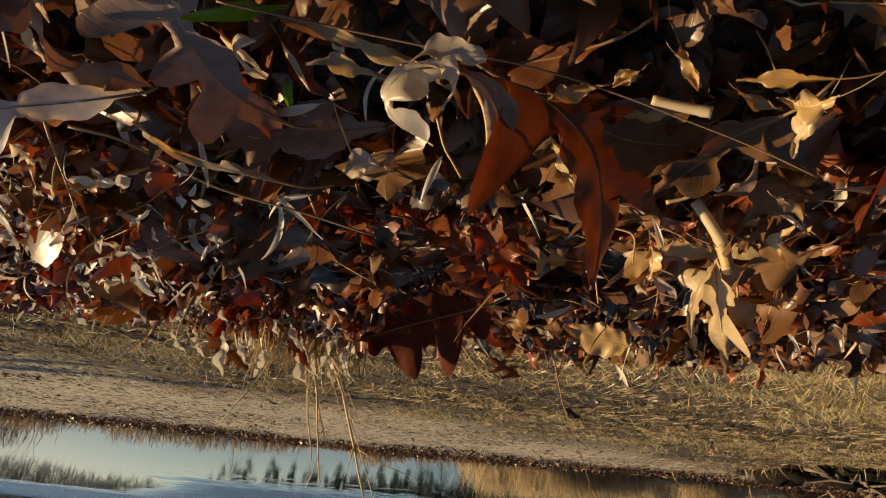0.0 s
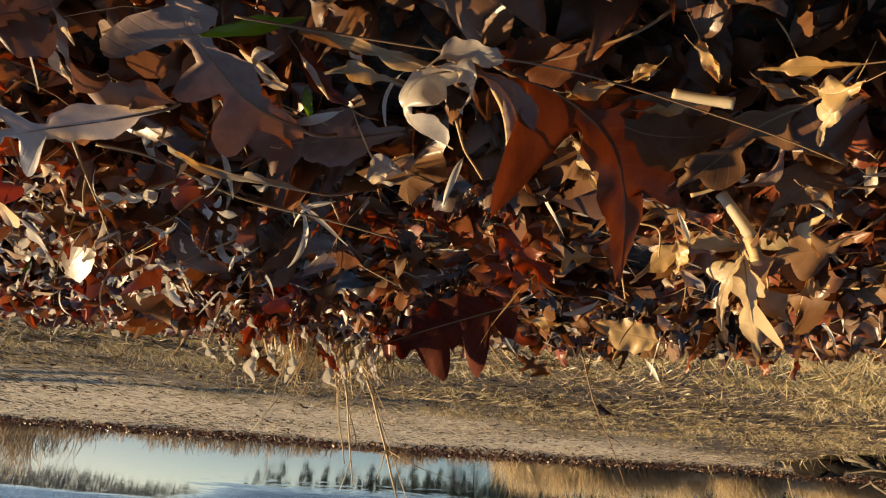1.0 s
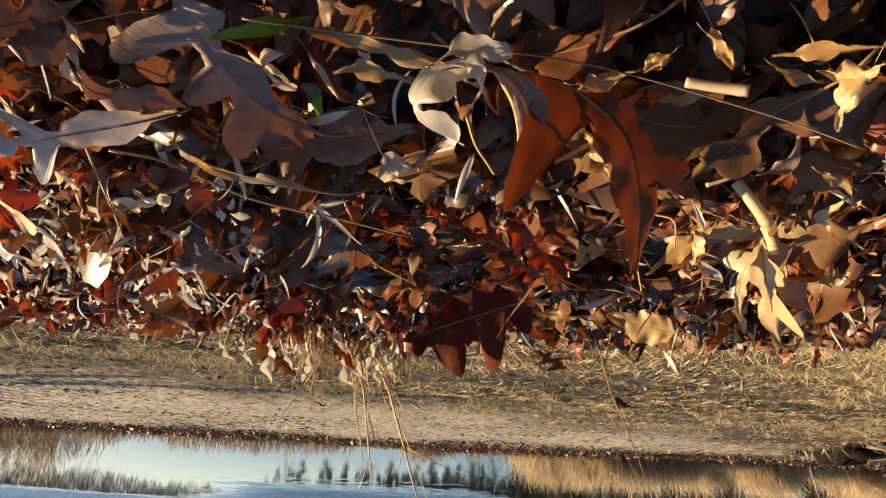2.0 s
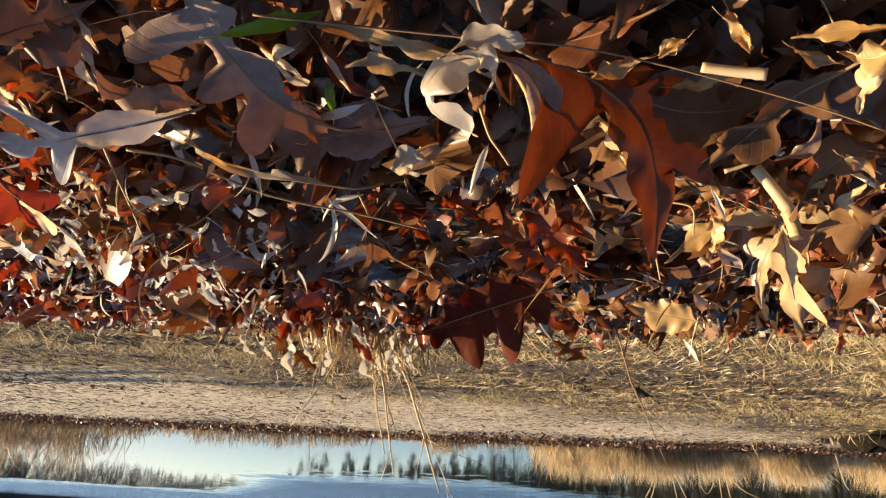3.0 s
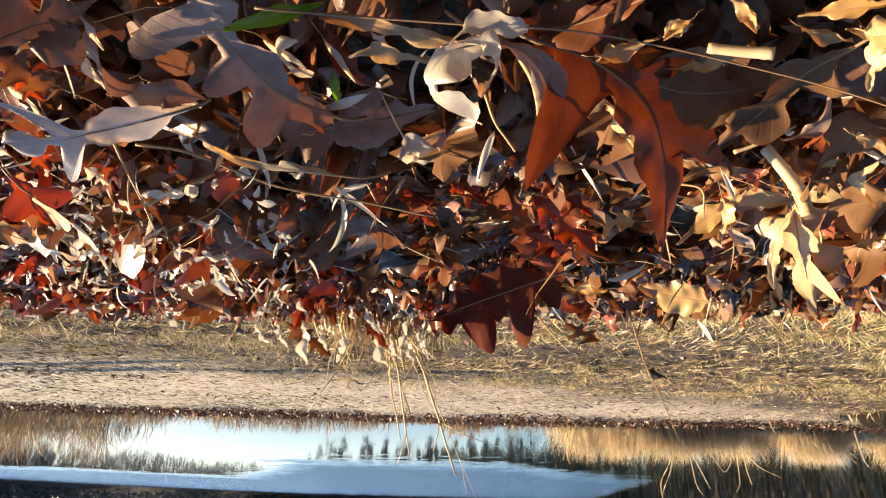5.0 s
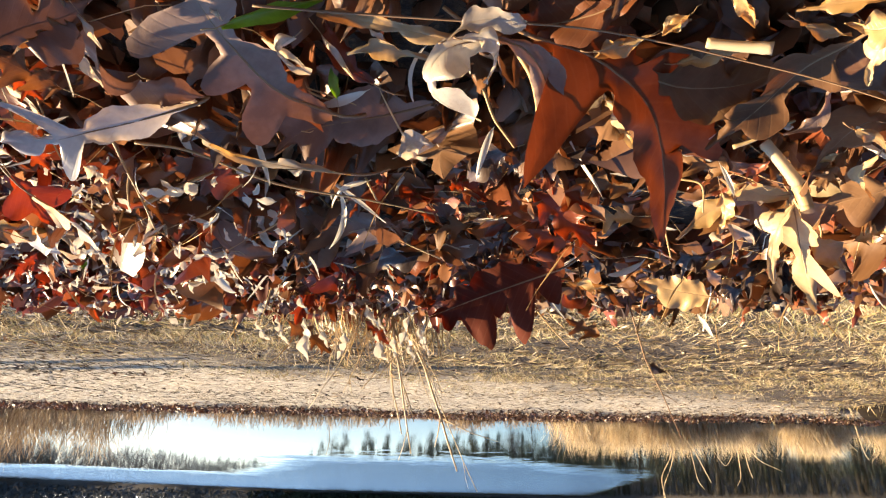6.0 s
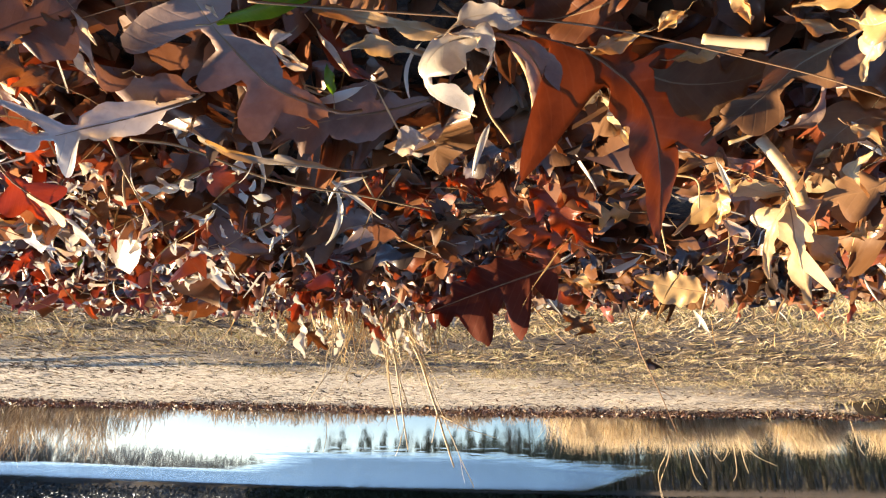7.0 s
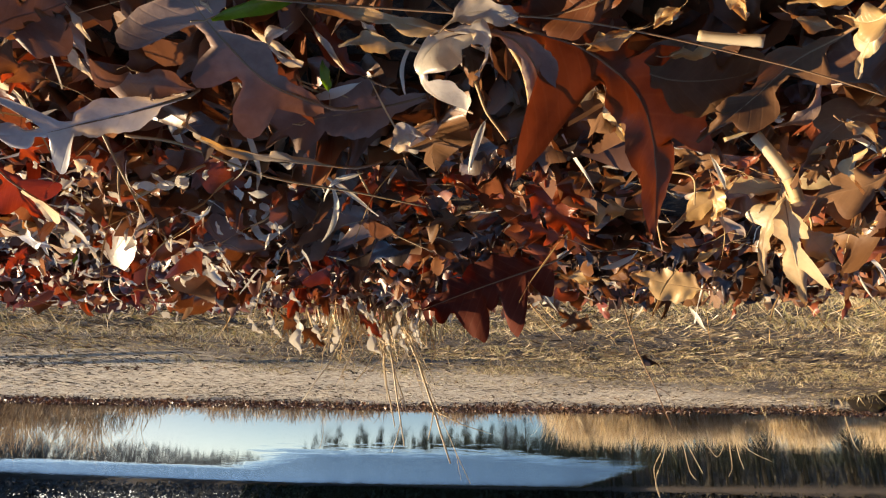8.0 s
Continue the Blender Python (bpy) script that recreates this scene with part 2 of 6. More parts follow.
def ground_material():
    m, nt, bsdf = nodes("sandy_ground")
    tc = nt.nodes.new("ShaderNodeTexCoord")
    p = tc.outputs["Object"]
    sep = add(nt, "ShaderNodeSeparateXYZ", {0: p})
    big = add(nt, "ShaderNodeTexNoise", {"Vector": p}, Scale=1.3, Detail=5.0, Roughness=0.6)
    long = add(nt, "ShaderNodeMapping", {"Vector": p})
    long.inputs["Scale"].default_value = (17.0, 30.0, 10.0)
    streak = add(nt, "ShaderNodeTexNoise", {"Vector": long.outputs[0]}, Scale=1.0, Detail=6.0, Roughness=0.7)
    grain = add(nt, "ShaderNodeTexNoise", {"Vector": p}, Scale=95.0, Detail=6.0, Roughness=0.75)
    sand = ramp(nt, streak.outputs[0], [(0.36, (0.20, 0.145, 0.095)), (0.46, (0.38, 0.295, 0.20)), (0.56, (0.56, 0.48, 0.35)), (0.72, (0.71, 0.635, 0.50))])
    soil = ramp(nt, grain.outputs[0], [(0.40, (0.02, 0.012, 0.006)), (0.55, (0.06, 0.036, 0.018)), (0.72, (0.26, 0.17, 0.08))])
    edge = maths(nt, "ADD", sep.outputs[1], maths(nt, "MULTIPLY", maths(nt, "SUBTRACT", big.outputs[0], 0.5), 2.5))
    edge = maths(nt, "ADD", edge, maths(nt, "MULTIPLY", sep.outputs[0], 0.55))
    tosand = maths(nt, "MINIMUM", maths(nt, "MAXIMUM", maths(nt, "MULTIPLY_ADD", edge, 0.8, -3.2), 0.0), 1.0)
    col = mix(nt, tosand, soil, sand)
    col = mix(nt, maths(nt, "MULTIPLY", grain.outputs[0], 0.4), col, mix(nt, 1.0, col, (0.6, 0.55, 0.5), "MULTIPLY"))
    specks = ramp(nt, grain.outputs[0], [(0.36, (1, 1, 1)), (0.46, (0, 0, 0))])
    col = mix(nt, maths(nt, "MULTIPLY", specks, 0.8), col, mix(nt, 1.0, col, (0.34, 0.29, 0.25), "MULTIPLY"))
    wet = maths(nt, "MINIMUM", maths(nt, "MAXIMUM", maths(nt, "MULTIPLY_ADD", sep.outputs[2], -14.0, 0.9), 0.0), 1.0)
    col = mix(nt, wet, col, (0.06, 0.04, 0.026))
    inland = maths(nt, "MINIMUM", maths(nt, "MAXIMUM", maths(nt, "MULTIPLY_ADD", sep.outputs[1], 0.1, -2.5), 0.0), 1.0)
    col = mix(nt, inland, col, ramp(nt, big.outputs[0], [(0.35, (0.02, 0.014, 0.01)), (0.65, (0.06, 0.038, 0.026))]))
    nt.links.new(col, bsdf.inputs["Base Color"])
    bsdf.inputs["Roughness"].default_value = 0.9
    h = maths(nt, "ADD", maths(nt, "MULTIPLY", streak.outputs[0], 1.0), maths(nt, "MULTIPLY", grain.outputs[0], 0.25))
    bump = add(nt, "ShaderNodeBump", {"Height": h}, Strength=1.0, Distance=0.016)
    nt.links.new(bump.outputs[0], bsdf.inputs["Normal"])
    return m


ground_mat = ground_material()


def water_material():
    m, nt, bsdf = nodes("lake_water")
    tc = nt.nodes.new("ShaderNodeTexCoord")
    p = tc.outputs["Object"]
    sep = add(nt, "ShaderNodeSeparateXYZ", {0: p})
    x, y = sep.outputs[0], sep.outputs[1]
    drift = add(nt, "ShaderNodeMapping", {"Vector": p})
    drift.inputs["Scale"].default_value = (0.22, 0.6, 1.0)
    bend = add(nt, "ShaderNodeTexNoise", {"Vector": drift.outputs[0]}, Scale=1.0, Detail=6.0, Roughness=0.65)
    # wind reaches the open water past a curved line; the near water lies still
    def slope(v, start, rate, most):
        return maths(nt, "MINIMUM", maths(nt, "MAXIMUM", maths(nt, "MULTIPLY_ADD", v, rate, -start * rate), 0.0), most)
    west = maths(nt, "MULTIPLY", x, -1.0)
    line = maths(nt, "ADD", maths(nt, "SUBTRACT", slope(x, 4.0, 2.6, 16.0), slope(x, 10.0, 0.9, 6.0)), 17.0)
    line = maths(nt, "ADD", line, maths(nt, "ADD", slope(west, 2.0, 1.3, 8.0), slope(west, 8.0, 5.4, 400.0)))
    past = maths(nt, "SUBTRACT", maths(nt, "ADD", y, maths(nt, "MULTIPLY", maths(nt, "SUBTRACT", bend.outputs[0], 0.5), 11.0)), line)
    gust = add(nt, "ShaderNodeTexNoise", {"Vector": p}, Scale=1.7, Detail=3.0)
    past = maths(nt, "ADD", past, maths(nt, "MULTIPLY", maths(nt, "SUBTRACT", gust.outputs[0], 0.5), 9.0))
    wind = maths(nt, "MINIMUM", maths(nt, "MAXIMUM", maths(nt, "MULTIPLY", past, 0.16), 0.0), 1.0)
    wave = add(nt, "ShaderNodeTexNoise", {"Vector": p}, Scale=7.0, Detail=4.0, Roughness=0.6)
    slow = add(nt, "ShaderNodeTexNoise", {"Vector": p}, Scale=1.6, Detail=2.0)
    h = maths(nt, "ADD", wave.outputs[0], slow.outputs[0])
    bump = add(nt, "ShaderNodeBump", {"Height": h, "Strength": maths(nt, "MULTIPLY_ADD", wind, 0.25, 0.002)}, Distance=0.08)
    bsdf.inputs["Base Color"].default_value = (0.012, 0.016, 0.015, 1)
    nt.links.new(maths(nt, "MULTIPLY_ADD", wind, 0.07, 0.05), bsdf.inputs["Roughness"])
    bsdf.inputs["IOR"].default_value = 1.33
    lean = add(nt, "ShaderNodeCombineXYZ", {1: maths(nt, "MULTIPLY", wind, -0.14)})   # windy water's normals lean towards the camera's side, to mirror higher sky
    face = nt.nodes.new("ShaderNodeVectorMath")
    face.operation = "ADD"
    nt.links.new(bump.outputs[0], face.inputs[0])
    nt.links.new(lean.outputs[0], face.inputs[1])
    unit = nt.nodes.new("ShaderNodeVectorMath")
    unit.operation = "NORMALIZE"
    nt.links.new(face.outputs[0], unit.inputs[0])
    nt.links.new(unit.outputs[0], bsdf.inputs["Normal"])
    return m


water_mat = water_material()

# ---- forms ----
def smooth(a, b, v):
    t = np.clip((v - a) / (b - a), 0, 1)
    return t * t * (3 - 2 * t)


LATTICE = np.random.RandomState(99).rand(256, 256)


def fbm(x, y, scale, seed, octaves=4):
    """Layered lattice noise, about -1 to 1: a rolling unevenness without repeats. scale: radians a metre."""
    x, y = np.asarray(x, float), np.asarray(y, float)
    v, amp = 0 * (x + y), 0.75
    for k in range(octaves):
        q = scale * 2 ** k / math.pi
        a = 0.6 + seed + 1.7 * k
        u, w = (x * math.cos(a) - y * math.sin(a)) * q + 17.3 * seed, (x * math.sin(a) + y * math.cos(a)) * q + 5.1 * k
        i, j = np.floor(u).astype(int), np.floor(w).astype(int)
        f, g = u - i, w - j
        f, g = f * f * (3 - 2 * f), g * g * (3 - 2 * g)
        at = lambda p, r: LATTICE[p & 255, r & 255]
        n = (at(i, j) * (1 - f) + at(i + 1, j) * f) * (1 - g) + (at(i, j + 1) * (1 - f) + at(i + 1, j + 1) * f) * g
        v = v + amp * (2 * n - 1)
        amp *= 0.5
    return v


BANK_Y = [-30, -1, 0.4, 0.6, 0.8, 1.0, 1.2, 1.5, 2.5, 5, 8, 8.7, 11, 20]
BANK_Z = [1.2, 0.80, 0.80, 0.785, 0.755, 0.715, 0.675, 0.62, 0.47, 0.22, 0.045, -0.02, -0.4, -1.2]


def far_shore(x):
    """How far off the other bank lies."""
    return np.interp(x, [-200, -60, -25, 20, 30, 40, 200], [60, 90, 122, 112, 88, 58, 40])


def height(x, y):
    """Height of the ground at a place: the near bank, the lake bed and the far bank."""
    x, y = np.asarray(x, float), np.asarray(y, float)
    z = np.interp(y + 0.25 * fbm(x, y, 1.1, 4, 2) * smooth(1, 3, y), BANK_Y, BANK_Z)
    rough = smooth(0.9, 1.8, y) * (1 - smooth(7.6, 8.6, y) * 0.85)
    z = z + rough * (0.02 * fbm(x, y, 2.2, 1, 3) + 0.008 * fbm(x, y, 9.0, 2, 2) + (0.019 - 0.011 * smooth(3.2, 4.6, y + 0.55 * x)) * (smooth(0.0, 0.5, fbm(x, y, 36.0, 5, 2)) - 0.3) * (0.35 + 0.65 * smooth(-0.3, 0.3, fbm(x, y, 3.0, 12, 2))))
    z = z - 0.15 * smooth(1.15, 0.7, ((x + 5.0) / 1.1) ** 2 + ((y - 6.1) / 1.3) ** 2 + 0.45 * fbm(x, y, 5.0, 24, 3))   # washed-out hollow under the roots
    over = y - far_shore(x)
    hill = np.interp(x, [-60, -24, -10, 24, 60], [9, 4.0, 3.0, 0.6, 0.6])
    z = np.maximum(z, np.minimum(-1.2 + (over + 8) * 0.16, 0.8 + hill * smooth(14, 40, over) + 0.3 * fbm(x, y, 0.06, 7)))
    return z


def mesh_object(name, verts, faces, material, parent=None, label="", uvs=None, flat=False):
    me = bpy.data.meshes.new(name)
    verts = np.asarray(verts, dtype=np.float32)
    if isinstance(faces, np.ndarray):
        count = np.full(len(faces), faces.shape[1], dtype=np.int32)
        corner = faces.astype(np.int32).ravel()
    else:
        count = np.array([len(q) for q in faces], dtype=np.int32)
        corner = np.array([i for q in faces for i in q], dtype=np.int32)
    me.vertices.add(len(verts))
    me.vertices.foreach_set("co", verts.ravel())
    me.loops.add(len(corner))
    me.loops.foreach_set("vertex_index", corner)
    me.polygons.add(len(count))
    me.polygons.foreach_set("loop_start", np.concatenate([[0], np.cumsum(count)[:-1]]).astype(np.int32))
    me.update(calc_edges=True)
    if uvs is not None:
        layer = me.uv_layers.new(name="grid")
        idx = np.empty(len(me.loops), dtype=np.int32)
        me.loops.foreach_get("vertex_index", idx)
        layer.data.foreach_set("uv", np.asarray(uvs, dtype=np.float32)[idx].ravel())
    if not flat:
        me.polygons.foreach_set("use_smooth", np.ones(len(me.polygons), dtype=bool))
    me.materials.append(material)
    me.update()
    ob = new(name, me)
    if parent is not None:
        ob.parent = parent
    if label:
        tagged(ob, label)
    return ob


def sheet(name, xs, ys, f, material):
    X, Y = np.meshgrid(xs, ys)
    Z = f(X, Y)
    v = np.stack([X.ravel(), Y.ravel(), Z.ravel()], 1)
    nx = len(xs)
    a = (np.arange(len(ys) - 1)[:, None] * nx + np.arange(nx - 1)[None]).ravel()
    return mesh_object(name, v, np.stack([a, a + 1, a + nx + 1, a + nx], 1), material)


xs = np.concatenate([-np.geomspace(8, 600, 26)[::-1], np.linspace(-7.9, 7.9, 440), np.geomspace(8, 600, 26)])
ys = np.concatenate([-np.geomspace(1, 300, 16)[::-1], np.linspace(-0.9, 9.5, 360), np.geomspace(9.6, 900, 60)])
ground = tagged(sheet("ground", xs, ys, height, ground_mat), "sandy bank sloping down to the lake with dry thatch", "ground", kind="structure")
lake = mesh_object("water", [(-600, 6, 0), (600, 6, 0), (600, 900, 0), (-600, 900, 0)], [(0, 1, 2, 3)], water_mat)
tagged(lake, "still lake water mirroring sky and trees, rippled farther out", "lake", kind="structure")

# ---- leaves ----
FULL = [(0, 0), (.08, .0), (.15, .07), (.22, .22), (.29, .46), (.36, .70), (.44, .84), (.53, 1.0), (.58, .80), (.64, .82), (.69, .55), (.76, .26), (.84, .08), (.92, 0), (1, 0)]
LOW = [(0, 0), (.16, .06), (.30, .48), (.38, .74), (.52, 1.0), (.66, .68), (.78, .20), (.88, .03), (1, 0)]


def leaf_grid(r, lobe, rows, width=1.0, plain=False, n=0):
    """An oak leaf, flat: points, faces and grid places; the midrib runs along y from 0 to 1. plain: an unlobed, oval blade."""
    sides = []
    n = n or r.choice([2, 2, 3])
    for sgn in (-1, 1):
        mid, out = [0.0, 0.07], [(0.006, 0.0), (0.018, 0.06)]
        if plain:
            for s in np.linspace(0.12, 1.0, 11 if plain is True else plain):
                mid.append(s)
                out.append((0.20 * width * math.sin(math.pi * min(1, s ** 0.85)) + 0.004, s + 0.02))
        else:
            cuts = np.linspace(0.13, 0.80, n + 1) + r.uniform(-0.02, 0.02, n + 1)
            for i in range(n):
                long = ((0.26, 0.36) if n == 2 else (0.18, 0.32, 0.27))[i] * width * r.uniform(0.55, 1.25)
                d0, d1 = 0.085 * r.uniform(0.6, 1.7), 0.085 * r.uniform(0.6, 1.7)
                lean = r.uniform(0.15, 0.85)
                for u, b in lobe[(1 if i else 0):]:
                    mid.append(cuts[i] + (cuts[i + 1] - cuts[i]) * u)
                    out.append((d0 + (d1 - d0) * u + long * b, mid[-1] + long * b * lean))
            tip = r.uniform(0.9, 1.2)
            for m_, o in ((.85, (.10 * tip, .90)), (.89, (.15 * tip, .97)), (.92, (.07, .945)), (.96, (.055, 1.04)), (1.0, (.002, 1.10))):
                mid.append(m_)
                out.append(o)
        sides.append((np.array(mid), np.array(out) * (sgn, 1)))
    v, uv, faces = [], [], []
    for sgn, (mid, out) in zip((-1, 1), sides):
        first = len(v)
        k = len(mid)
        for j in range(rows + 1):
            w = j / rows
            for i in range(k):
                p = (0.0, mid[i]) if j == 0 else ((1 - w) * 0 + w * out[i][0], (1 - w) * mid[i] + w * out[i][1])
                v.append((p[0], p[1], w))
                uv.append((0.5 + p[0], p[1]))
        for j in range(rows):
            for i in range(k - 1):
                a = first + j * k + i
                q = (a, a + k, a + k + 1, a + 1)
                faces.append(q if sgn < 0 else q[::-1])
    v, uv = np.array(v), np.array(uv)
    # weld the two halves along the midrib
    k1 = len(sides[0][0])
    start2 = (rows + 1) * k1
    if k1 == len(sides[1][0]):
        v[start2:start2 + k1, :2] = v[:k1, :2]
        uv[start2:start2 + k1] = uv[:k1]
        keep = np.r_[np.arange(start2), np.arange(start2 + k1, len(v))]
        back = np.empty(len(v), int)
        back[keep] = np.arange(len(keep))
        back[start2:start2 + k1] = np.arange(k1)
        v, uv = v[keep], uv[keep]
        faces = [tuple(int(back[i]) for i in q) for q in faces]
    return v, faces, uv


def curl_leaf(v, r, size, fold=0.2, across=0.7, along=0.4, twist=0.2, wave=0.05, edge=0.2, flap=0.16):
    """Gives a flat leaf its size in metres and its dried shape. across, along: turns of curl in radians over its width and length."""
    x, y, w = v[:, 0] * size, v[:, 1] * size, v[:, 2]
    z = fold * np.abs(x)
    for _ in range(3):
        a = r.uniform(0, 6.28)
        z = z + wave * size * (0.3 + w) * 0.5 * np.sin((x * math.cos(a) + y * math.sin(a)) / size * r.uniform(5, 13) + r.uniform(0, 6.28))
    z = z + edge * size * w ** 3 * 0.3
    for sgn in (-1, 1):                                  # each lobe curls its own way
        a, b = r.uniform(0, 6.28), r.uniform(7.5, 12)
        z = z + flap * size * (v[:, 0] * sgn > 0) * w ** 2 * np.sin(v[:, 1] * b + a) * np.minimum(1, np.abs(v[:, 0]) * 6)
    if abs(across) > 1e-3:
        k = across / (0.6 * size)
        x, z = (1 / k - z) * np.sin(k * x), 1 / k - (1 / k - z) * np.cos(k * x)
    if abs(twist) > 1e-3:
        a = twist * y / size
        x, z = x * np.cos(a) - z * np.sin(a), x * np.sin(a) + z * np.cos(a)
    if abs(along) > 1e-3:
        k = along / size
        y, z = (1 / k - z) * np.sin(k * y), 1 / k - (1 / k - z) * np.cos(k * y)
    return np.stack([x, y, z], 1)


def tube(path, radii, sides=5):
    """A tapered tube along a path: points and faces."""
    path = np.asarray(path, float)
    v, faces = [], []
    way = np.gradient(path, axis=0)
    for i, p in enumerate(path):
        d = way[i] / (np.linalg.norm(way[i]) + 1e-9)
        a = np.cross(d, (0.31, 0.17, 0.93) if abs(d[2]) < 0.9 else (1, 0, 0))
        a /= np.linalg.norm(a)
        b = np.cross(d, a)
        for j in range(sides):
            t = 2 * math.pi * j / sides
            v.append(p + radii[i] * (a * math.cos(t) + b * math.sin(t)))
    for i in range(len(path) - 1):
        for j in range(sides):
            q = i * sides + j, i * sides + (j + 1) % sides
            faces.append((q[0], q[1], q[1] + sides, q[0] + sides))
    faces.append(tuple(range(sides))[::-1])
    faces.append(tuple(range((len(path) - 1) * sides, len(path) * sides)))
    return np.array(v), faces


def frame_of(base, tip, up):
    """Axes of a leaf that runs from base to tip with its upper face towards up: x across, y along, z out of the face."""
    y = Vector(tip) - Vector(base)
    size = y.length
    y.normalize()
    x = y.cross(Vector(up)).normalized()
    z = x.cross(y)
    m = Matrix((x, y, z)).transposed().to_4x4()
    m.translation = base
    return m, size


KEEP = []


def lay_leaf(name, base, tip, up, material, label, seed, width=1.0, plain=False, stalk=0.035, lobes=0, **shape):
    """One fallen leaf with its stalk, from the blade's base to its tip."""
    r = np.random.RandomState(seed)
    m, size = frame_of(base, tip, up)
    flat, faces, uv = leaf_grid(r, FULL, 4, width, plain, lobes)
    v = curl_leaf(flat, r, 0.1, **shape)
    spine = np.nonzero(flat[:, 2] == 0)[0]
    tip_at, foot_at = v[spine[np.argmax(flat[spine, 1])]], v[spine[np.argmin(flat[spine, 1])]]
    chord = tip_at - foot_at
    turn = np.array(Vector(chord).rotation_difference(Vector((0, 1, 0))).to_matrix())
    v = (v - foot_at) @ turn.T * (size / np.linalg.norm(chord))
    ob = mesh_object(name, v, faces, material, uvs=uv)
    ob.matrix_world = m
    tagged(ob, label, "leaf", "fallen leaves")
    # midrib and stalk, on the under side
    rib = v[spine]
    rib = rib[np.linspace(0, len(rib) - 1, 9).astype(int)] - (0, 0, 0.0007)
    back = [(r.uniform(-.2, .2) * s * s * stalk, -stalk * s, -stalk * s * s * r.uniform(-.5, .3)) for s in (1, .66, .33)]
    path = np.concatenate([back, rib])
    tv, tf = tube(path, np.linspace(0.001, 0.0003, len(path)) * min(1.3, size / 0.12), 5)
    mesh_object("stalk", tv, tf, stem_mat, ob)
    KEEP.append((Vector(base) + Vector(tip)) / 2)
    return ob


def lay_stem(name, path, r0, r1, label, material, category):
    """A dry stem or stick through the given places, smoothly bent."""
    p = np.array(path, float)
    if len(p) > 2:
        p = bend_path(p, 5 * len(p))
    n = len(p)
    swell = 1 + 0.12 * (np.abs(np.sin(np.arange(n) * 1.7)) > 0.97)
    v, f = tube(p, np.linspace(r0, r1, n) * swell, 7)
    KEEP.append(Vector(path[len(path) // 2]))
    return tagged(mesh_object(name, v, f, material), label, category, "dry stems")


def bend_path(places, n):
    """n places on a smooth curve through the given ones."""
    p = np.array(places, float)
    t = np.linspace(0, len(p) - 1, n)
    k = np.minimum(t.astype(int), len(p) - 2)
    f = (t - k)[:, None]
    g = np.gradient(p, axis=0)
    return (2 * f**3 - 3 * f**2 + 1) * p[k] + (f**3 - 2 * f**2 + f) * g[k] + (3 * f**2 - 2 * f**3) * p[k + 1] + (f**3 - f**2) * g[k + 1]


def shaped_leaf(spine, up, material, label, seed, body, lobes, point=2.2, fold=0.08, rim=0.0025, stalk=0.025, wave=0.11):
    """One large leaf whose midrib follows a bent spine. up: the way its face looks. lobes: side, place along the midrib,
    length, half width, lean towards the tip and curl out of the face. point: low for sharp lobes, high for blunt ones."""
    r = np.random.RandomState(seed)
    n, rows = 61, 6
    p = bend_path(spine, n)
    p = p - p[0]
    along = np.gradient(p, axis=0)
    along /= np.linalg.norm(along, axis=1)[:, None]
    out = np.cross(along, np.array(up))
    out /= np.linalg.norm(out, axis=1)[:, None]
    face = np.cross(out, along)
    size = np.linalg.norm(np.diff(p, axis=0), axis=1).sum()
    u = np.linspace(0, 1, n)
    V, UV, F = [], [], []
    for sgn in (-1, 1):
        reach = body * np.sin(math.pi * np.clip(u, 0.02, 0.985) ** 0.8) ** 0.7 * (1 + 0.12 * np.sin(u * r.uniform(20, 34) + r.uniform(0, 6)))
        slide, lift = np.zeros(n), np.zeros(n)
        tooth = fbm(u * size * 420, 0 * u, 1.6, seed % 37 + sgn, 3)
        for side, s, long, half, lean, curl in lobes:
            if side != sgn:
                continue
            q = (u - s) * size / half
            b = np.clip(1 - np.abs(q) ** point, 0, 1) ** 0.8
            reach = reach + long * b
            slide = slide + (lean * long + 0.28 * half * q * min(1.0, long / half)) * b
            lift = lift + curl * long * b * b
        reach = reach * (1 + 0.07 * tooth) + 0.0008 * tooth
        reach = np.maximum(reach, 0.0006)
        first, k = len(V), r.uniform(0, 6.28, 3)
        roll = rim * np.sin(u * r.uniform(5, 9) + k[2])
        for j in range(rows + 1):
            w = j / rows
            x = reach * w
            z = fold * x + lift * w * w + roll * w ** 4 + wave * body * (0.3 + w) * (np.sin(u * 17 + k[0] + w * 2) + 0.6 * np.sin(u * 31 + k[1] - w * 3)) * min(1, 3 * w)
            V.extend(p + out * (sgn * x)[:, None] + along * (slide * w)[:, None] + face * z[:, None])
            UV.extend(zip(0.5 + sgn * x / size, u + slide * w / size))
        for j in range(rows):
            for i in range(n - 1):
                a = first + j * n + i
                F.append((a, a + n, a + n + 1, a + 1) if sgn < 0 else (a + 1, a + n + 1, a + n, a))
    ob = mesh_object("oak_leaf", V, F, material, uvs=UV)
    ob.location = spine[0]
    tagged(ob, label, "leaf", "fallen leaves")
    back = [p[0] - along[0] * stalk * s + np.array((0, 0, -0.3 * stalk * s * s)) for s in (1, 0.66, 0.33)]
    path = np.concatenate([back, p[::6] - face[::6] * 0.0004])
    tv, tf = tube(path, np.linspace(0.0011, 0.0003, len(path)) * min(1.2, size / 0.1), 6)
    mesh_object("stalk", tv, tf, rib_mat, ob)
    for i in range(5, n, 12):
        KEEP.append(Vector(spine[0]) + Vector(p[i]))
    return ob


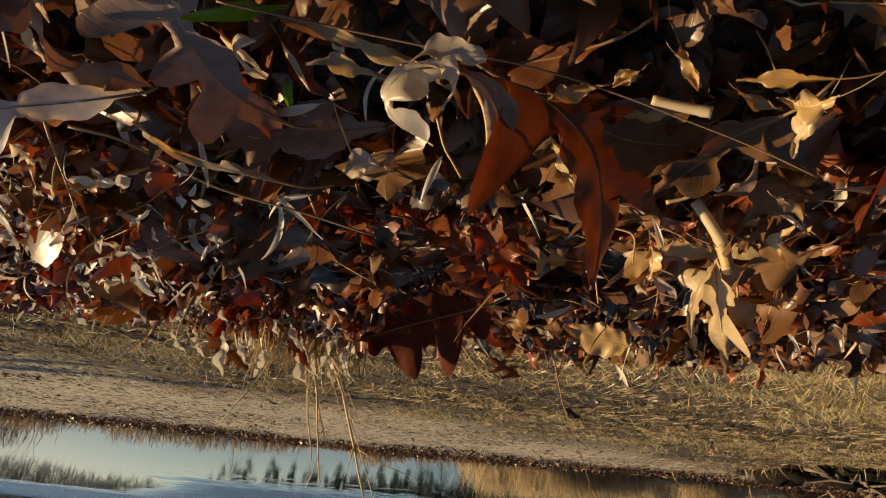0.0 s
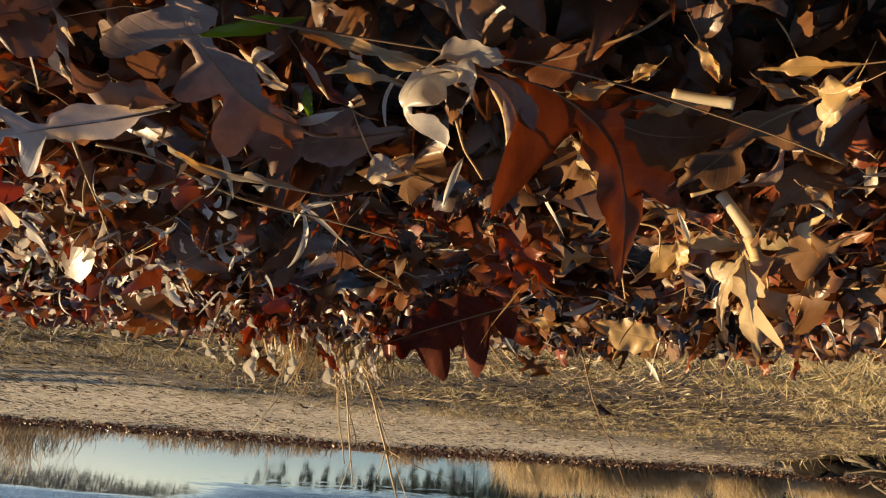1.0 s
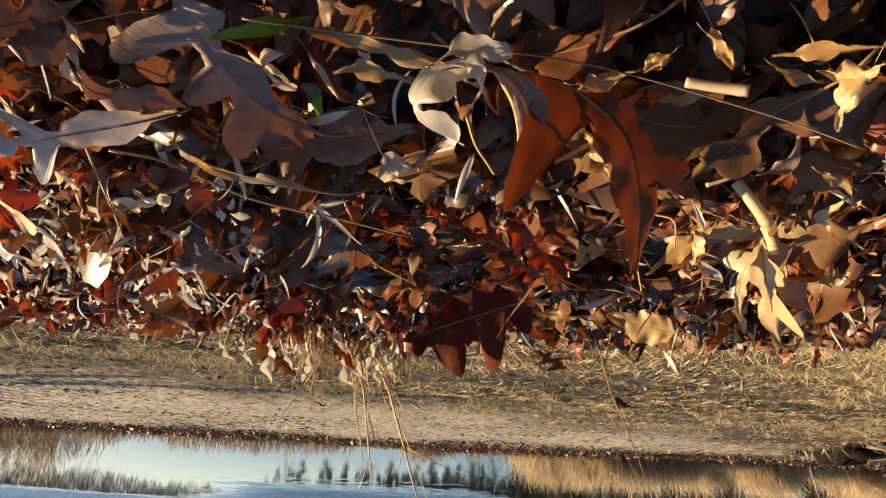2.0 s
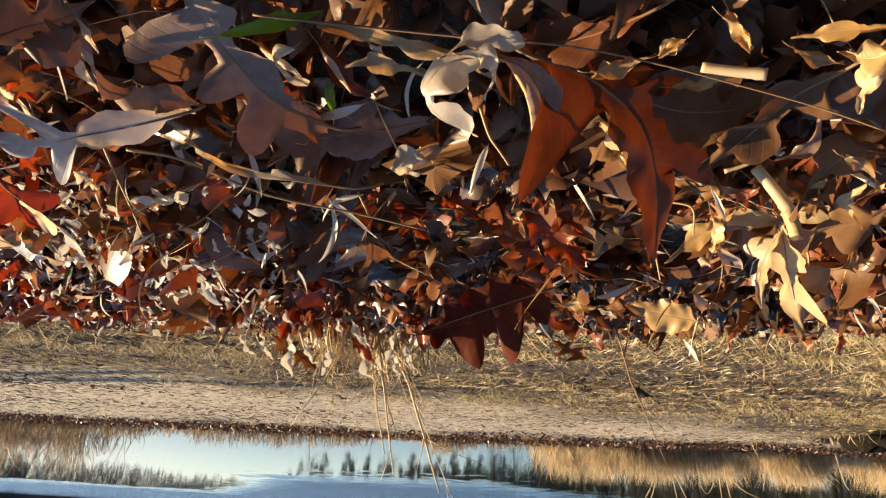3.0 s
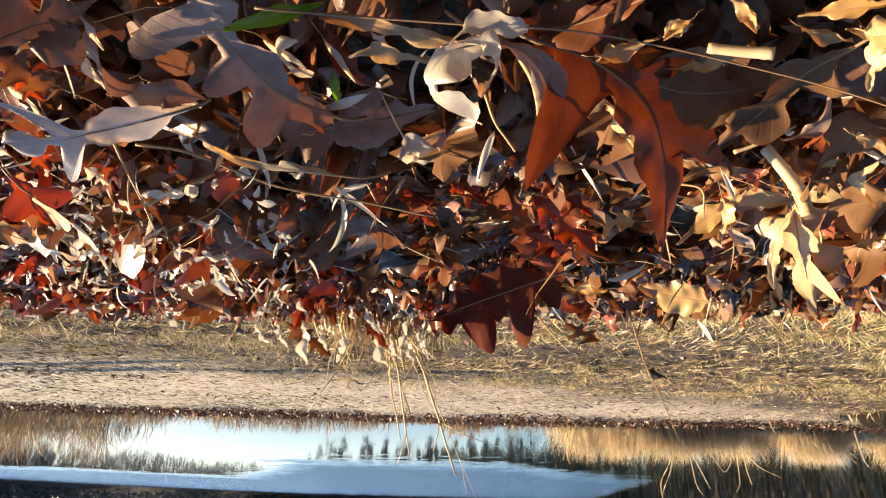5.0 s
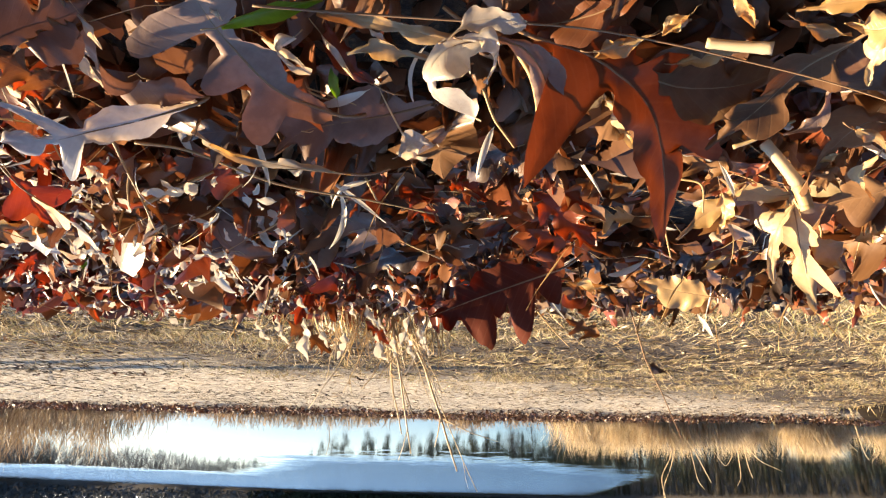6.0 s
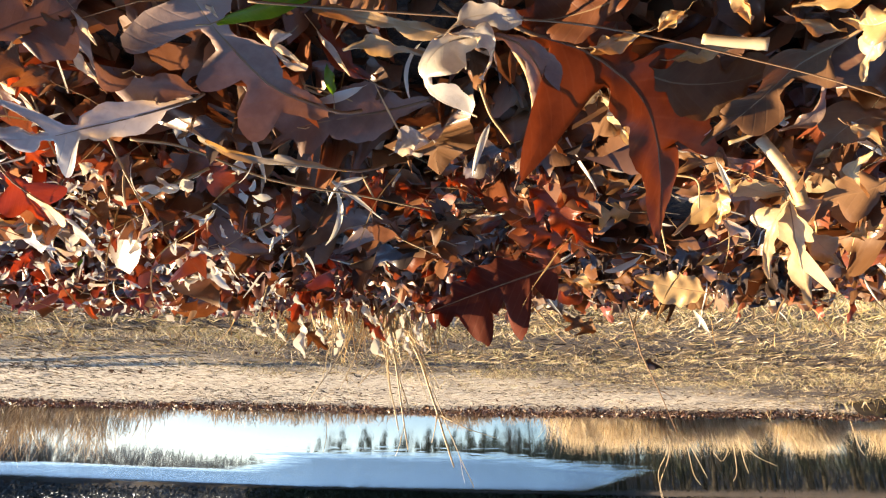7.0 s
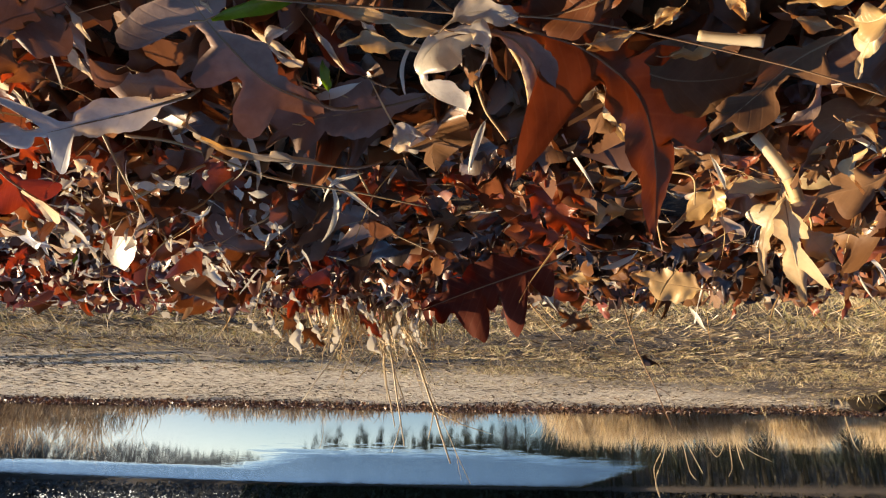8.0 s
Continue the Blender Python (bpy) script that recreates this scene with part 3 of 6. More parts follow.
def litter_top(x, y):
    """Upper surface of the leaf pile."""
    x, y = np.asarray(x, float), np.asarray(y, float)
    # heap added to shade the middle; the unseen dip lets low sun in
    heap = 0.032 * np.exp(-((x - 0.21) / 0.07) ** 2 - ((y - 0.56) / 0.17) ** 2)
    hollow = 0.028 * np.exp(-((x + 0.08) / 0.24) ** 2 - ((y - 0.6) / 0.14) ** 2)
    dip = 0.032 * smooth(0.2, 0.32, x - 0.6 * np.maximum(0, y - 0.3)) * smooth(0.7, 0.45, y) * smooth(0.0, 0.15, y)
    return height(x, y) + 0.035 - dip + 0.012 * fbm(x, y, 9.0, 3, 2) + heap - hollow


def pile_edge(x):
    """How far from the bank's top the leaf pile reaches."""
    return np.interp(x, [-2.5, -0.7, -0.5, -0.2, 0.3, 0.8, 2.5], [0.62, 0.68, 0.85, 1.05, 1.08, 1.02, 1.05])


def scatter(name, n, region, seed, material, lobe, rows, size, lift, label, category, tilt=0.6, limit=True, top=False):
    """Many leaves joined into one mesh."""
    r = np.random.RandomState(seed)
    V, F, U, count = [], [], [], 0
    shapes = []
    for k in range(14):
        flat, faces, uv = leaf_grid(r, lobe, rows, r.uniform(0.55, 0.95), (bool(r.rand() < 0.15) if lobe else 4))
        shapes.append((flat, np.array(faces), uv))
    made = 0
    while made < n:
        x, y, z = region(r)
        if limit and (math.hypot(x, y) < 0.17 or y > pile_edge(x) + 0.05 * r.randn()):
            continue
        if top and any((x - k.x) ** 2 + (y - k.y + 0.02) ** 2 < 0.06 ** 2 for k in KEEP[:FIXED]):
            continue
        flat, faces, uv = shapes[r.randint(len(shapes))]
        s = r.uniform(*size) * (0.75 if top and y > 0.5 else 1.0)
        v = curl_leaf(flat, r, s, fold=r.uniform(-0.2, 0.5), across=r.normal(0, 1.5), along=r.normal(0, 1.2), twist=r.normal(0, 0.6), wave=0.05, edge=r.uniform(-.3, .6))
        v = v - v.mean(0)
        e = Euler((r.normal(0, tilt), r.normal(0, tilt), r.uniform(0, 6.283)))
        v = v @ np.array(e.to_matrix()).T
        v = v + (x, y, z + r.uniform(*lift) - (0.012 if limit and y < 0.45 else 0.0))
        V.append(v), U.append(uv), F.append(faces + count)
        count += len(v)
        made += 1
    ob = mesh_object(name, np.concatenate(V), np.concatenate(F), material, uvs=np.concatenate(U))
    return tagged(ob, label, category, kind="stuff")


def over_pile(r):
    while True:
        x, y = r.uniform(-2.0, 2.2), r.uniform(-1.0, 1.35)
        n = 0.5 * float(fbm(x, y, 4.0, 15, 3))
        if r.rand() < smooth(1.9, 1.0, abs(x - 0.1) + n) * smooth(-0.9, 0.0, y + n):
            return x, y, float(litter_top(x, y))


def round_pile(r):
    while True:
        x, y = r.normal(0, 2.6), r.uniform(-4.5, 1.2)
        if (abs(x) > 0.9 or y < -0.1) and r.rand() < 0.15 + 0.85 * smooth(-0.3, 0.5, fbm(x, y, 1.6, 16, 3)) * smooth(4.5, 1.0, math.hypot(x, y)):
            return x, y, float(litter_top(x, y)) - 0.012


def red_side(r):
    y = r.uniform(0.42, 1.15)
    x = r.uniform(0.08, 0.25 + 0.75 * y)
    return x, y, float(litter_top(x, y))


def gold_side(r):
    y = r.uniform(0.18, 1.2)
    x = r.uniform(-0.25 - 0.75 * y, 0.1 if y > 0.42 else 0.25 + 0.75 * y)
    if y > 0.46 and x > -0.6 and r.rand() < 0.55:
        return gold_side(r)
    return x, y, float(litter_top(x, y))


def near_pile(r):
    y = r.uniform(0.18, 1.2)
    x = r.uniform(-0.25 - 0.75 * y, 0.25 + 0.75 * y)
    return x, y, float(litter_top(x, y))


shaped_leaf([(0.065, 0.312, 0.849), (0.087, 0.283, 0.856), (0.101, 0.257, 0.853), (0.109, 0.230, 0.851), (0.110, 0.209, 0.850)], (0.140, -0.864, 0.484), mauve_mat, "large mauve-brown oak leaf with deep round sinuses", 500, 0.0081, [(-1, 0.27, 0.0216, 0.0076, -0.15, 0.20), (-1, 0.74, 0.0379, 0.0092, -0.25, 0.15), (1, 0.42, 0.0070, 0.0162, 0.10, 0.10), (1, 0.80, 0.0108, 0.0135, 0.20, 0.10), (-1, 0.46, 0.0162, 0.0081, 0.00, 0.10), (-1, 0.10, 0.0027, 0.0162, 0.00, 0.10)], point=2.1, wave=0.1)
shaped_leaf([(0.161, 0.225, 0.864), (0.158, 0.240, 0.871), (0.150, 0.254, 0.873), (0.135, 0.262, 0.871), (0.119, 0.269, 0.869)], (0.551, -0.577, 0.603), mauve_mat, "curved mauve-brown oak leaf with sunlit edges", 501, 0.0052, [(-1, 0.42, 0.0072, 0.0116, 0.00, 0.50), (1, 0.50, 0.0067, 0.0155, 0.00, 0.10), (-1, 0.80, 0.0036, 0.0062, 0.00, 0.60)], rim=0.006, point=2.5)
shaped_leaf([(0.193, 0.216, 0.883), (0.176, 0.217, 0.871), (0.163, 0.219, 0.864), (0.149, 0.216, 0.856)], (0.103, -0.891, 0.442), mauve_mat, "large grey-brown oak leaf on the leaf bed", 502, 0.0069, [(1, 0.50, 0.0139, 0.0116, 0.20, 0.10), (-1, 0.62, 0.0139, 0.0069, 0.50, 0.20), (-1, 0.25, 0.0093, 0.0093, 0.20, 0.10)], point=2.4)
shaped_leaf([(0.124, 0.267, 0.875), (0.147, 0.264, 0.886), (0.170, 0.264, 0.893), (0.187, 0.264, 0.898), (0.205, 0.260, 0.901)], (0.616, -0.380, 0.690), silver_mat, "silvery oak leaf lightened for glare, with long curled lobes", 503, 0.0039, [(1, 0.62, 0.0221, 0.0053, 0.75, 0.25), (-1, 0.60, 0.0173, 0.0063, 0.45, -0.20), (-1, 0.28, 0.0045, 0.0158, 0.00, 0.10), (1, 0.30, 0.0058, 0.0158, 0.00, 0.15), (-1, 0.86, 0.0063, 0.0079, 0.20, 0.20), (1, 0.90, 0.0053, 0.0079, 0.20, 0.20)], rim=0.003, point=2.2, stalk=0.008)
shaped_leaf([(0.061, 0.362, 0.861), (0.089, 0.352, 0.863), (0.114, 0.342, 0.863), (0.132, 0.331, 0.862), (0.146, 0.319, 0.859)], (0.601, -0.255, 0.757), sunlit_tan_mat, "cream-coloured shredded oak leaf lying in sun", 504, 0.0027, [(1, 0.76, 0.0100, 0.0044, 0.80, 0.30), (1, 0.32, 0.0094, 0.0054, 0.50, 0.30), (-1, 0.50, 0.0030, 0.0201, 0.10, 0.10), (-1, 0.83, 0.0040, 0.0067, 0.30, 0.10), (1, 0.55, 0.0030, 0.0100, 0.10, 0.20)], point=1.5)
shaped_leaf([(0.007, 0.341, 0.821), (0.036, 0.349, 0.825), (0.063, 0.346, 0.833), (0.091, 0.349, 0.839), (0.109, 0.358, 0.850)], (-0.235, -0.803, 0.549), mauve_mat, "broad grey-brown oak leaf in shade", 505, 0.0070, [(1, 0.35, 0.0126, 0.0210, 0.20, 0.10), (-1, 0.40, 0.0091, 0.0210, 0.20, 0.10), (1, 0.75, 0.0098, 0.0105, 0.30, 0.20), (-1, 0.70, 0.0119, 0.0126, 0.40, 0.20)], point=2.2)
shaped_leaf([(0.002, 0.227, 0.866), (-0.008, 0.223, 0.860), (-0.020, 0.220, 0.860), (-0.032, 0.223, 0.861)], (0.843, -0.223, 0.490), pale_mat, "pale upper lobe of a curled oak leaf", 506, 0.0022, [(-1, 0.60, 0.0033, 0.0134, 0.00, 0.20), (1, 0.62, 0.0038, 0.0134, 0.00, 0.20)], point=3, stalk=0.004)
shaped_leaf([(-0.014, 0.230, 0.863), (0.001, 0.230, 0.868), (0.009, 0.234, 0.879), (0.003, 0.242, 0.887), (-0.014, 0.250, 0.891)], (0.792, -0.495, 0.359), pale_mat, "pale oak leaf curled into a ring", 507, 0.0032, [(-1, 0.34, 0.0128, 0.0138, 0.00, -0.25), (-1, 0.80, 0.0103, 0.0098, -0.10, -0.15), (-1, 0.12, 0.0044, 0.0084, 0.00, 0.00), (1, 0.50, 0.0015, 0.0147, 0.00, -0.30)], point=2.6, stalk=0.004)
shaped_leaf([(-0.005, 0.225, 0.867), (-0.015, 0.224, 0.867), (-0.020, 0.228, 0.872), (-0.015, 0.235, 0.882)], (0.807, -0.440, 0.395), pale_mat, "pale oak leaf curled into a ring", 508, 0.0022, [(1, 0.50, 0.0029, 0.0087, 0.00, 0.20), (-1, 0.45, 0.0017, 0.0072, 0.00, 0.10)], point=2.5, stalk=0.004)
shaped_leaf([(-0.020, 0.246, 0.849), (-0.036, 0.251, 0.852), (-0.047, 0.264, 0.862), (-0.048, 0.280, 0.876), (-0.038, 0.313, 0.895)], (-0.144, -0.909, 0.391), mauve_mat, "mauve-grey arched oak leaf beside a pale ring leaf", 509, 0.0044, [(-1, 0.45, 0.0039, 0.0194, 0.00, 0.10), (1, 0.50, 0.0028, 0.0166, 0.00, 0.50), (1, 0.80, 0.0033, 0.0083, 0.30, 0.10)], point=2.5)
shaped_leaf([(-0.041, 0.256, 0.840), (-0.072, 0.267, 0.843), (-0.102, 0.287, 0.855), (-0.120, 0.320, 0.874), (-0.128, 0.358, 0.907)], (-0.382, -0.850, 0.361), rust_mat, "large rust-red oak leaf with drooping lobes", 510, 0.0138, [(1, 0.20, 0.0614, 0.0198, -0.26, 0.08), (-1, 0.24, 0.0102, 0.0210, 0.20, 0.10), (-1, 0.50, 0.0264, 0.0168, 0.60, 0.12), (-1, 0.64, 0.0240, 0.0120, 1.30, 0.15), (1, 0.62, 0.0030, 0.0210, 0.00, 0.10), (1, 0.82, 0.0072, 0.0270, 0.10, 0.10), (-1, 0.84, 0.0054, 0.0240, 0.10, 0.10), (1, 0.45, 0.0066, 0.0120, -0.20, 0.10)], point=2.8, fold=0.05, wave=0.16)
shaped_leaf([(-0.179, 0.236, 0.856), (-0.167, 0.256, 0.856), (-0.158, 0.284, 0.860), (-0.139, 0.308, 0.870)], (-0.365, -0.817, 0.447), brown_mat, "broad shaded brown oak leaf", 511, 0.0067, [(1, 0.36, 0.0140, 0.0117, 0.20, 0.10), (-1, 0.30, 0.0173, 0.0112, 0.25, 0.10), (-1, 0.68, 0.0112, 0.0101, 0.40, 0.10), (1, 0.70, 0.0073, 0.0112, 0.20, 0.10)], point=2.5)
shaped_leaf([(-0.094, 0.279, 0.841), (-0.121, 0.286, 0.846), (-0.151, 0.281, 0.847), (-0.172, 0.268, 0.843)], (0.047, -0.766, 0.641), brown_mat, "golden brown oak leaf with sunlit veins", 512, 0.0064, [(-1, 0.40, 0.0116, 0.0145, 0.10, 0.10), (1, 0.50, 0.0116, 0.0174, 0.10, 0.10), (-1, 0.75, 0.0073, 0.0116, 0.20, 0.10)], point=2.2)
shaped_leaf([(-0.189, 0.268, 0.851), (-0.190, 0.278, 0.860), (-0.185, 0.286, 0.867), (-0.172, 0.290, 0.871)], (-0.238, -0.893, 0.382), grey_mat, "narrow curled grey leaf tip", 513, 0.0020, [(1, 0.50, 0.0032, 0.0115, 0.00, 0.80), (-1, 0.60, 0.0017, 0.0115, 0.00, 0.20)], point=2.2, stalk=0.01)
shaped_leaf([(-0.238, 0.405, 0.848), (-0.247, 0.421, 0.866), (-0.259, 0.443, 0.885), (-0.278, 0.470, 0.911)], (0.844, -0.386, 0.373), sunlit_tan_mat, "golden cream oak leaf hanging off a broken stem", 514, 0.0065, [(1, 0.40, 0.0106, 0.0139, 0.00, 0.20), (-1, 0.66, 0.0188, 0.0082, 1.00, 0.20), (-1, 0.35, 0.0106, 0.0122, 0.20, 0.20), (1, 0.75, 0.0049, 0.0122, 0.30, 0.10)], point=2.2, stalk=0.012)
shaped_leaf([(-0.241, 0.407, 0.852), (-0.233, 0.419, 0.866), (-0.233, 0.435, 0.882), (-0.240, 0.452, 0.897)], (0.844, -0.386, 0.373), sunlit_tan_mat, "golden tan oak leaf hanging off a broken stem", 515, 0.0036, [(1, 0.30, 0.0137, 0.0089, 0.20, 0.20), (-1, 0.50, 0.0040, 0.0121, 0.00, 0.20)], point=2.2, stalk=0.01)
shaped_leaf([(-0.255, 0.423, 0.866), (-0.276, 0.439, 0.876), (-0.296, 0.452, 0.887)], (0.318, -0.843, 0.434), tan_mat, "golden tan oak leaf, sunlight put into its colour", 516, 0.0041, [(-1, 0.50, 0.0066, 0.0123, 0.20, 0.20), (1, 0.50, 0.0058, 0.0123, 0.20, 0.20)], point=2)
shaped_leaf([(-0.270, 0.637, 0.850), (-0.239, 0.647, 0.841), (-0.204, 0.655, 0.829)], (0.504, -0.645, 0.575), tan_mat, "golden tan oak leaf, sunlight put into its colour", 517, 0.0118, [(1, 0.35, 0.0071, 0.0237, 0.10, 0.20), (-1, 0.40, 0.0083, 0.0237, 0.10, 0.10)], point=3)
shaped_leaf([(-0.204, 0.403, 0.845), (-0.195, 0.416, 0.851), (-0.183, 0.428, 0.856), (-0.168, 0.439, 0.869)], (0.636, -0.613, 0.468), tan_mat, "golden tan twisted oak leaf, sunlight put into its colour", 518, 0.0036, [(1, 0.50, 0.0048, 0.0121, 0.10, 0.20), (-1, 0.60, 0.0048, 0.0121, 0.20, 0.20)], point=2)
shaped_leaf([(-0.247, 0.408, 0.845), (-0.227, 0.413, 0.845), (-0.205, 0.413, 0.840), (-0.197, 0.423, 0.849)], (0.617, -0.560, 0.552), tan_mat, "golden tan twisted oak leaf, sunlight put into its colour", 519, 0.0036, [(1, 0.40, 0.0056, 0.0120, 0.10, 0.30), (-1, 0.60, 0.0056, 0.0120, 0.20, 0.30)], point=2)
shaped_leaf([(-0.191, 0.408, 0.846), (-0.196, 0.417, 0.856), (-0.194, 0.428, 0.869)], (0.706, -0.615, 0.351), tan_mat, "golden tan oak leaf, sunlight put into its colour", 520, 0.0040, [(-1, 0.40, 0.0040, 0.0080, 0.10, 0.20)], point=2.2)
shaped_leaf([(-0.234, 0.392, 0.847), (-0.247, 0.384, 0.852), (-0.271, 0.372, 0.850)], (0.447, -0.603, 0.661), sunlit_tan_mat, "golden tan oak leaf, sunlight put into its colour", 521, 0.0026, [(1, 0.50, 0.0037, 0.0224, 0.10, 0.20), (-1, 0.40, 0.0030, 0.0150, 0.20, 0.20)], point=1.8)
shaped_leaf([(-0.100, 0.555, 0.854), (-0.061, 0.565, 0.866), (-0.024, 0.574, 0.878), (0.014, 0.585, 0.891)], (-0.238, -0.893, 0.382), maroon_mat, "broad dark red oak leaf standing upright", 522, 0.0124, [(-1, 0.30, 0.0446, 0.0135, 0.25, 0.05), (-1, 0.66, 0.0353, 0.0166, 0.05, 0.05), (1, 0.42, 0.0114, 0.0363, 0.00, 0.05), (-1, 0.08, 0.0207, 0.0114, -0.10, 0.10), (-1, 0.48, 0.0135, 0.0073, 0.30, 0.10), (-1, 0.85, 0.0114, 0.0083, 0.60, 0.10), (1, 0.70, 0.0073, 0.0083, 0.50, 0.10)], point=1.7, fold=0.04, wave=0.16)
shaped_leaf([(0.148, 0.513, 0.806), (0.186, 0.509, 0.809), (0.201, 0.522, 0.831), (0.182, 0.535, 0.850), (0.149, 0.540, 0.850)], (-0.095, -0.793, 0.601), mauve_mat, "dark curled oak leaf bent into a bowl", 523, 0.0049, [(-1, 0.25, 0.0148, 0.0247, 0.00, -0.40), (-1, 0.60, 0.0128, 0.0247, 0.00, -0.40), (-1, 0.85, 0.0069, 0.0148, 0.00, -0.20)], point=2.6)
shaped_leaf([(0.163, 0.506, 0.817), (0.158, 0.513, 0.835), (0.147, 0.520, 0.846), (0.124, 0.517, 0.833)], (0.507, -0.762, 0.403), pale_mat, "pale curled rim of a dry oak leaf", 524, 0.0019, [(1, 0.50, 0.0048, 0.0165, 0.00, 0.30), (-1, 0.15, 0.0029, 0.0068, 0.00, 0.30)], point=1.8, stalk=0.004)
shaped_leaf([(0.188, 0.694, 0.791), (0.233, 0.719, 0.799), (0.296, 0.750, 0.823)], (-0.282, -0.862, 0.420), maroon_mat, "dark red oak leaf hanging at the leaf edge", 525, 0.0145, [(-1, 0.40, 0.0304, 0.0185, 0.30, 0.10), (1, 0.45, 0.0225, 0.0185, 0.30, 0.10), (-1, 0.75, 0.0198, 0.0145, 0.50, 0.10)], point=1.8)
shaped_leaf([(0.271, 0.360, 0.867), (0.263, 0.375, 0.878), (0.255, 0.390, 0.889)], (-0.480, -0.786, 0.389), red_mat, "rust-red oak leaf glowing in low sun", 526, 0.0057, [(1, 0.40, 0.0128, 0.0086, 0.30, 0.10), (-1, 0.50, 0.0143, 0.0086, 0.40, 0.10)], point=1.8)
# white leaves laid here for the sun's glare
shaped_leaf([(0.235, 0.333, 0.894), (0.219, 0.347, 0.903), (0.210, 0.379, 0.917)], (0.626, -0.182, 0.758), pale_mat, "pale oak leaf, white put in for sun glare", 527, 0.0043, [(1, 0.40, 0.0112, 0.0073, 0.50, 0.30), (-1, 0.35, 0.0119, 0.0066, 0.60, 0.30), (1, 0.70, 0.0079, 0.0053, 0.60, 0.30), (-1, 0.70, 0.0086, 0.0053, 0.50, 0.20)], point=1.6)
shaped_leaf([(0.284, 0.392, 0.894), (0.268, 0.404, 0.897), (0.250, 0.415, 0.900)], (0.626, -0.182, 0.758), silver_mat, "pale oak leaf, white put in for sun glare", 528, 0.0045, [(1, 0.40, 0.0067, 0.0075, 0.30, 0.30), (-1, 0.50, 0.0067, 0.0067, 0.40, 0.30)], point=1.6)
shaped_leaf([(-0.178, 0.199, 0.872), (-0.172, 0.211, 0.870), (-0.163, 0.217, 0.862)], (0.759, -0.605, 0.241), tan_mat, "golden tan oak leaf, sunlight put into its colour", 529, 0.0027, [(1, 0.50, 0.0050, 0.0059, 0.20, 0.30), (-1, 0.45, 0.0054, 0.0045, 0.40, 0.30)], point=1.8)
shaped_leaf([(-0.181, 0.217, 0.868), (-0.181, 0.228, 0.870), (-0.183, 0.239, 0.877)], (0.829, -0.403, 0.388), sunlit_tan_mat, "golden tan oak leaf, sunlight put into its colour", 530, 0.0019, [(1, 0.35, 0.0053, 0.0053, 0.30, 0.30), (-1, 0.40, 0.0029, 0.0048, 0.30, 0.30)], point=1.8)
shaped_leaf([(-0.172, 0.193, 0.869), (-0.154, 0.202, 0.865), (-0.139, 0.209, 0.863)], (0.525, -0.622, 0.580), tan_mat, "golden tan oak leaf, sunlight put into its colour", 531, 0.0020, [(-1, 0.50, 0.0027, 0.0066, 0.20, 0.30), (1, 0.50, 0.0022, 0.0088, 0.20, 0.30)], point=2)
shaped_leaf([(-0.087, 0.229, 0.836), (-0.065, 0.245, 0.836), (-0.040, 0.255, 0.833), (-0.017, 0.240, 0.835)], (-0.191, -0.920, 0.342), rust_mat, "dark red-brown oak leaf beside a pale ring leaf", 532, 0.0063, [(-1, 0.40, 0.0063, 0.0132, 0.10, 0.10), (1, 0.50, 0.0053, 0.0132, 0.10, 0.10)], point=2.3)
shaped_leaf([(-0.004, 0.250, 0.849), (0.016, 0.243, 0.849), (0.037, 0.238, 0.848), (0.060, 0.232, 0.848)], (0.651, -0.271, 0.709), tan_mat, "tan dead leaf folded under the straw stem", 533, 0.0039, [(-1, 0.30, 0.0046, 0.0103, 0.10, 0.20), (1, 0.50, 0.0026, 0.0129, 0.10, 0.10)], point=2)
shaped_leaf([(0.011, 0.270, 0.844), (0.026, 0.264, 0.843), (0.039, 0.260, 0.845), (0.051, 0.264, 0.846)], (0.713, -0.376, 0.592), sunlit_tan_mat, "pale tan oak leaf with a torn edge", 534, 0.0025, [(1, 0.50, 0.0039, 0.0083, 0.10, 0.30), (-1, 0.50, 0.0028, 0.0083, 0.10, 0.20)], point=2)
shaped_leaf([(0.074, 0.250, 0.847), (0.084, 0.256, 0.849), (0.077, 0.263, 0.853), (0.069, 0.269, 0.854)], (0.765, -0.411, 0.496), pale_mat, "pale oak leaf curled over the dark leaves", 535, 0.0014, [(-1, 0.40, 0.0027, 0.0065, 0.10, 0.20), (1, 0.20, 0.0033, 0.0054, 0.10, 0.20)], point=1.8, stalk=0.005)
shaped_leaf([(0.031, 0.353, 0.852), (0.021, 0.346, 0.846), (0.010, 0.346, 0.849)], (0.756, -0.324, 0.569), pale_mat, "pale oak leaf, white put in for sun glare", 536, 0.0031, [(-1, 0.50, 0.0055, 0.0062, 0.10, 0.20), (1, 0.50, 0.0035, 0.0069, 0.10, 0.20)], point=1.8, stalk=0.005)
# down to the ninth: small tan leaves standing in for sunlit patches
shaped_leaf([(-0.066, 0.247, 0.855), (-0.079, 0.246, 0.853), (-0.091, 0.240, 0.851)], (0.852, -0.280, 0.443), tan_mat, "golden tan oak leaf, sunlight put into its colour", 537, 0.0021, [(1, 0.45, 0.0019, 0.0062, 0.10, 0.30), (-1, 0.55, 0.0017, 0.0057, 0.20, 0.30)], point=1.9, stalk=0.006)
shaped_leaf([(-0.110, 0.261, 0.850), (-0.123, 0.255, 0.850), (-0.136, 0.250, 0.851)], (0.852, -0.280, 0.443), tan_mat, "golden tan oak leaf, sunlight put into its colour", 538, 0.0027, [(1, 0.45, 0.0024, 0.0065, 0.10, 0.30), (-1, 0.55, 0.0022, 0.0059, 0.20, 0.30)], point=1.9, stalk=0.006)
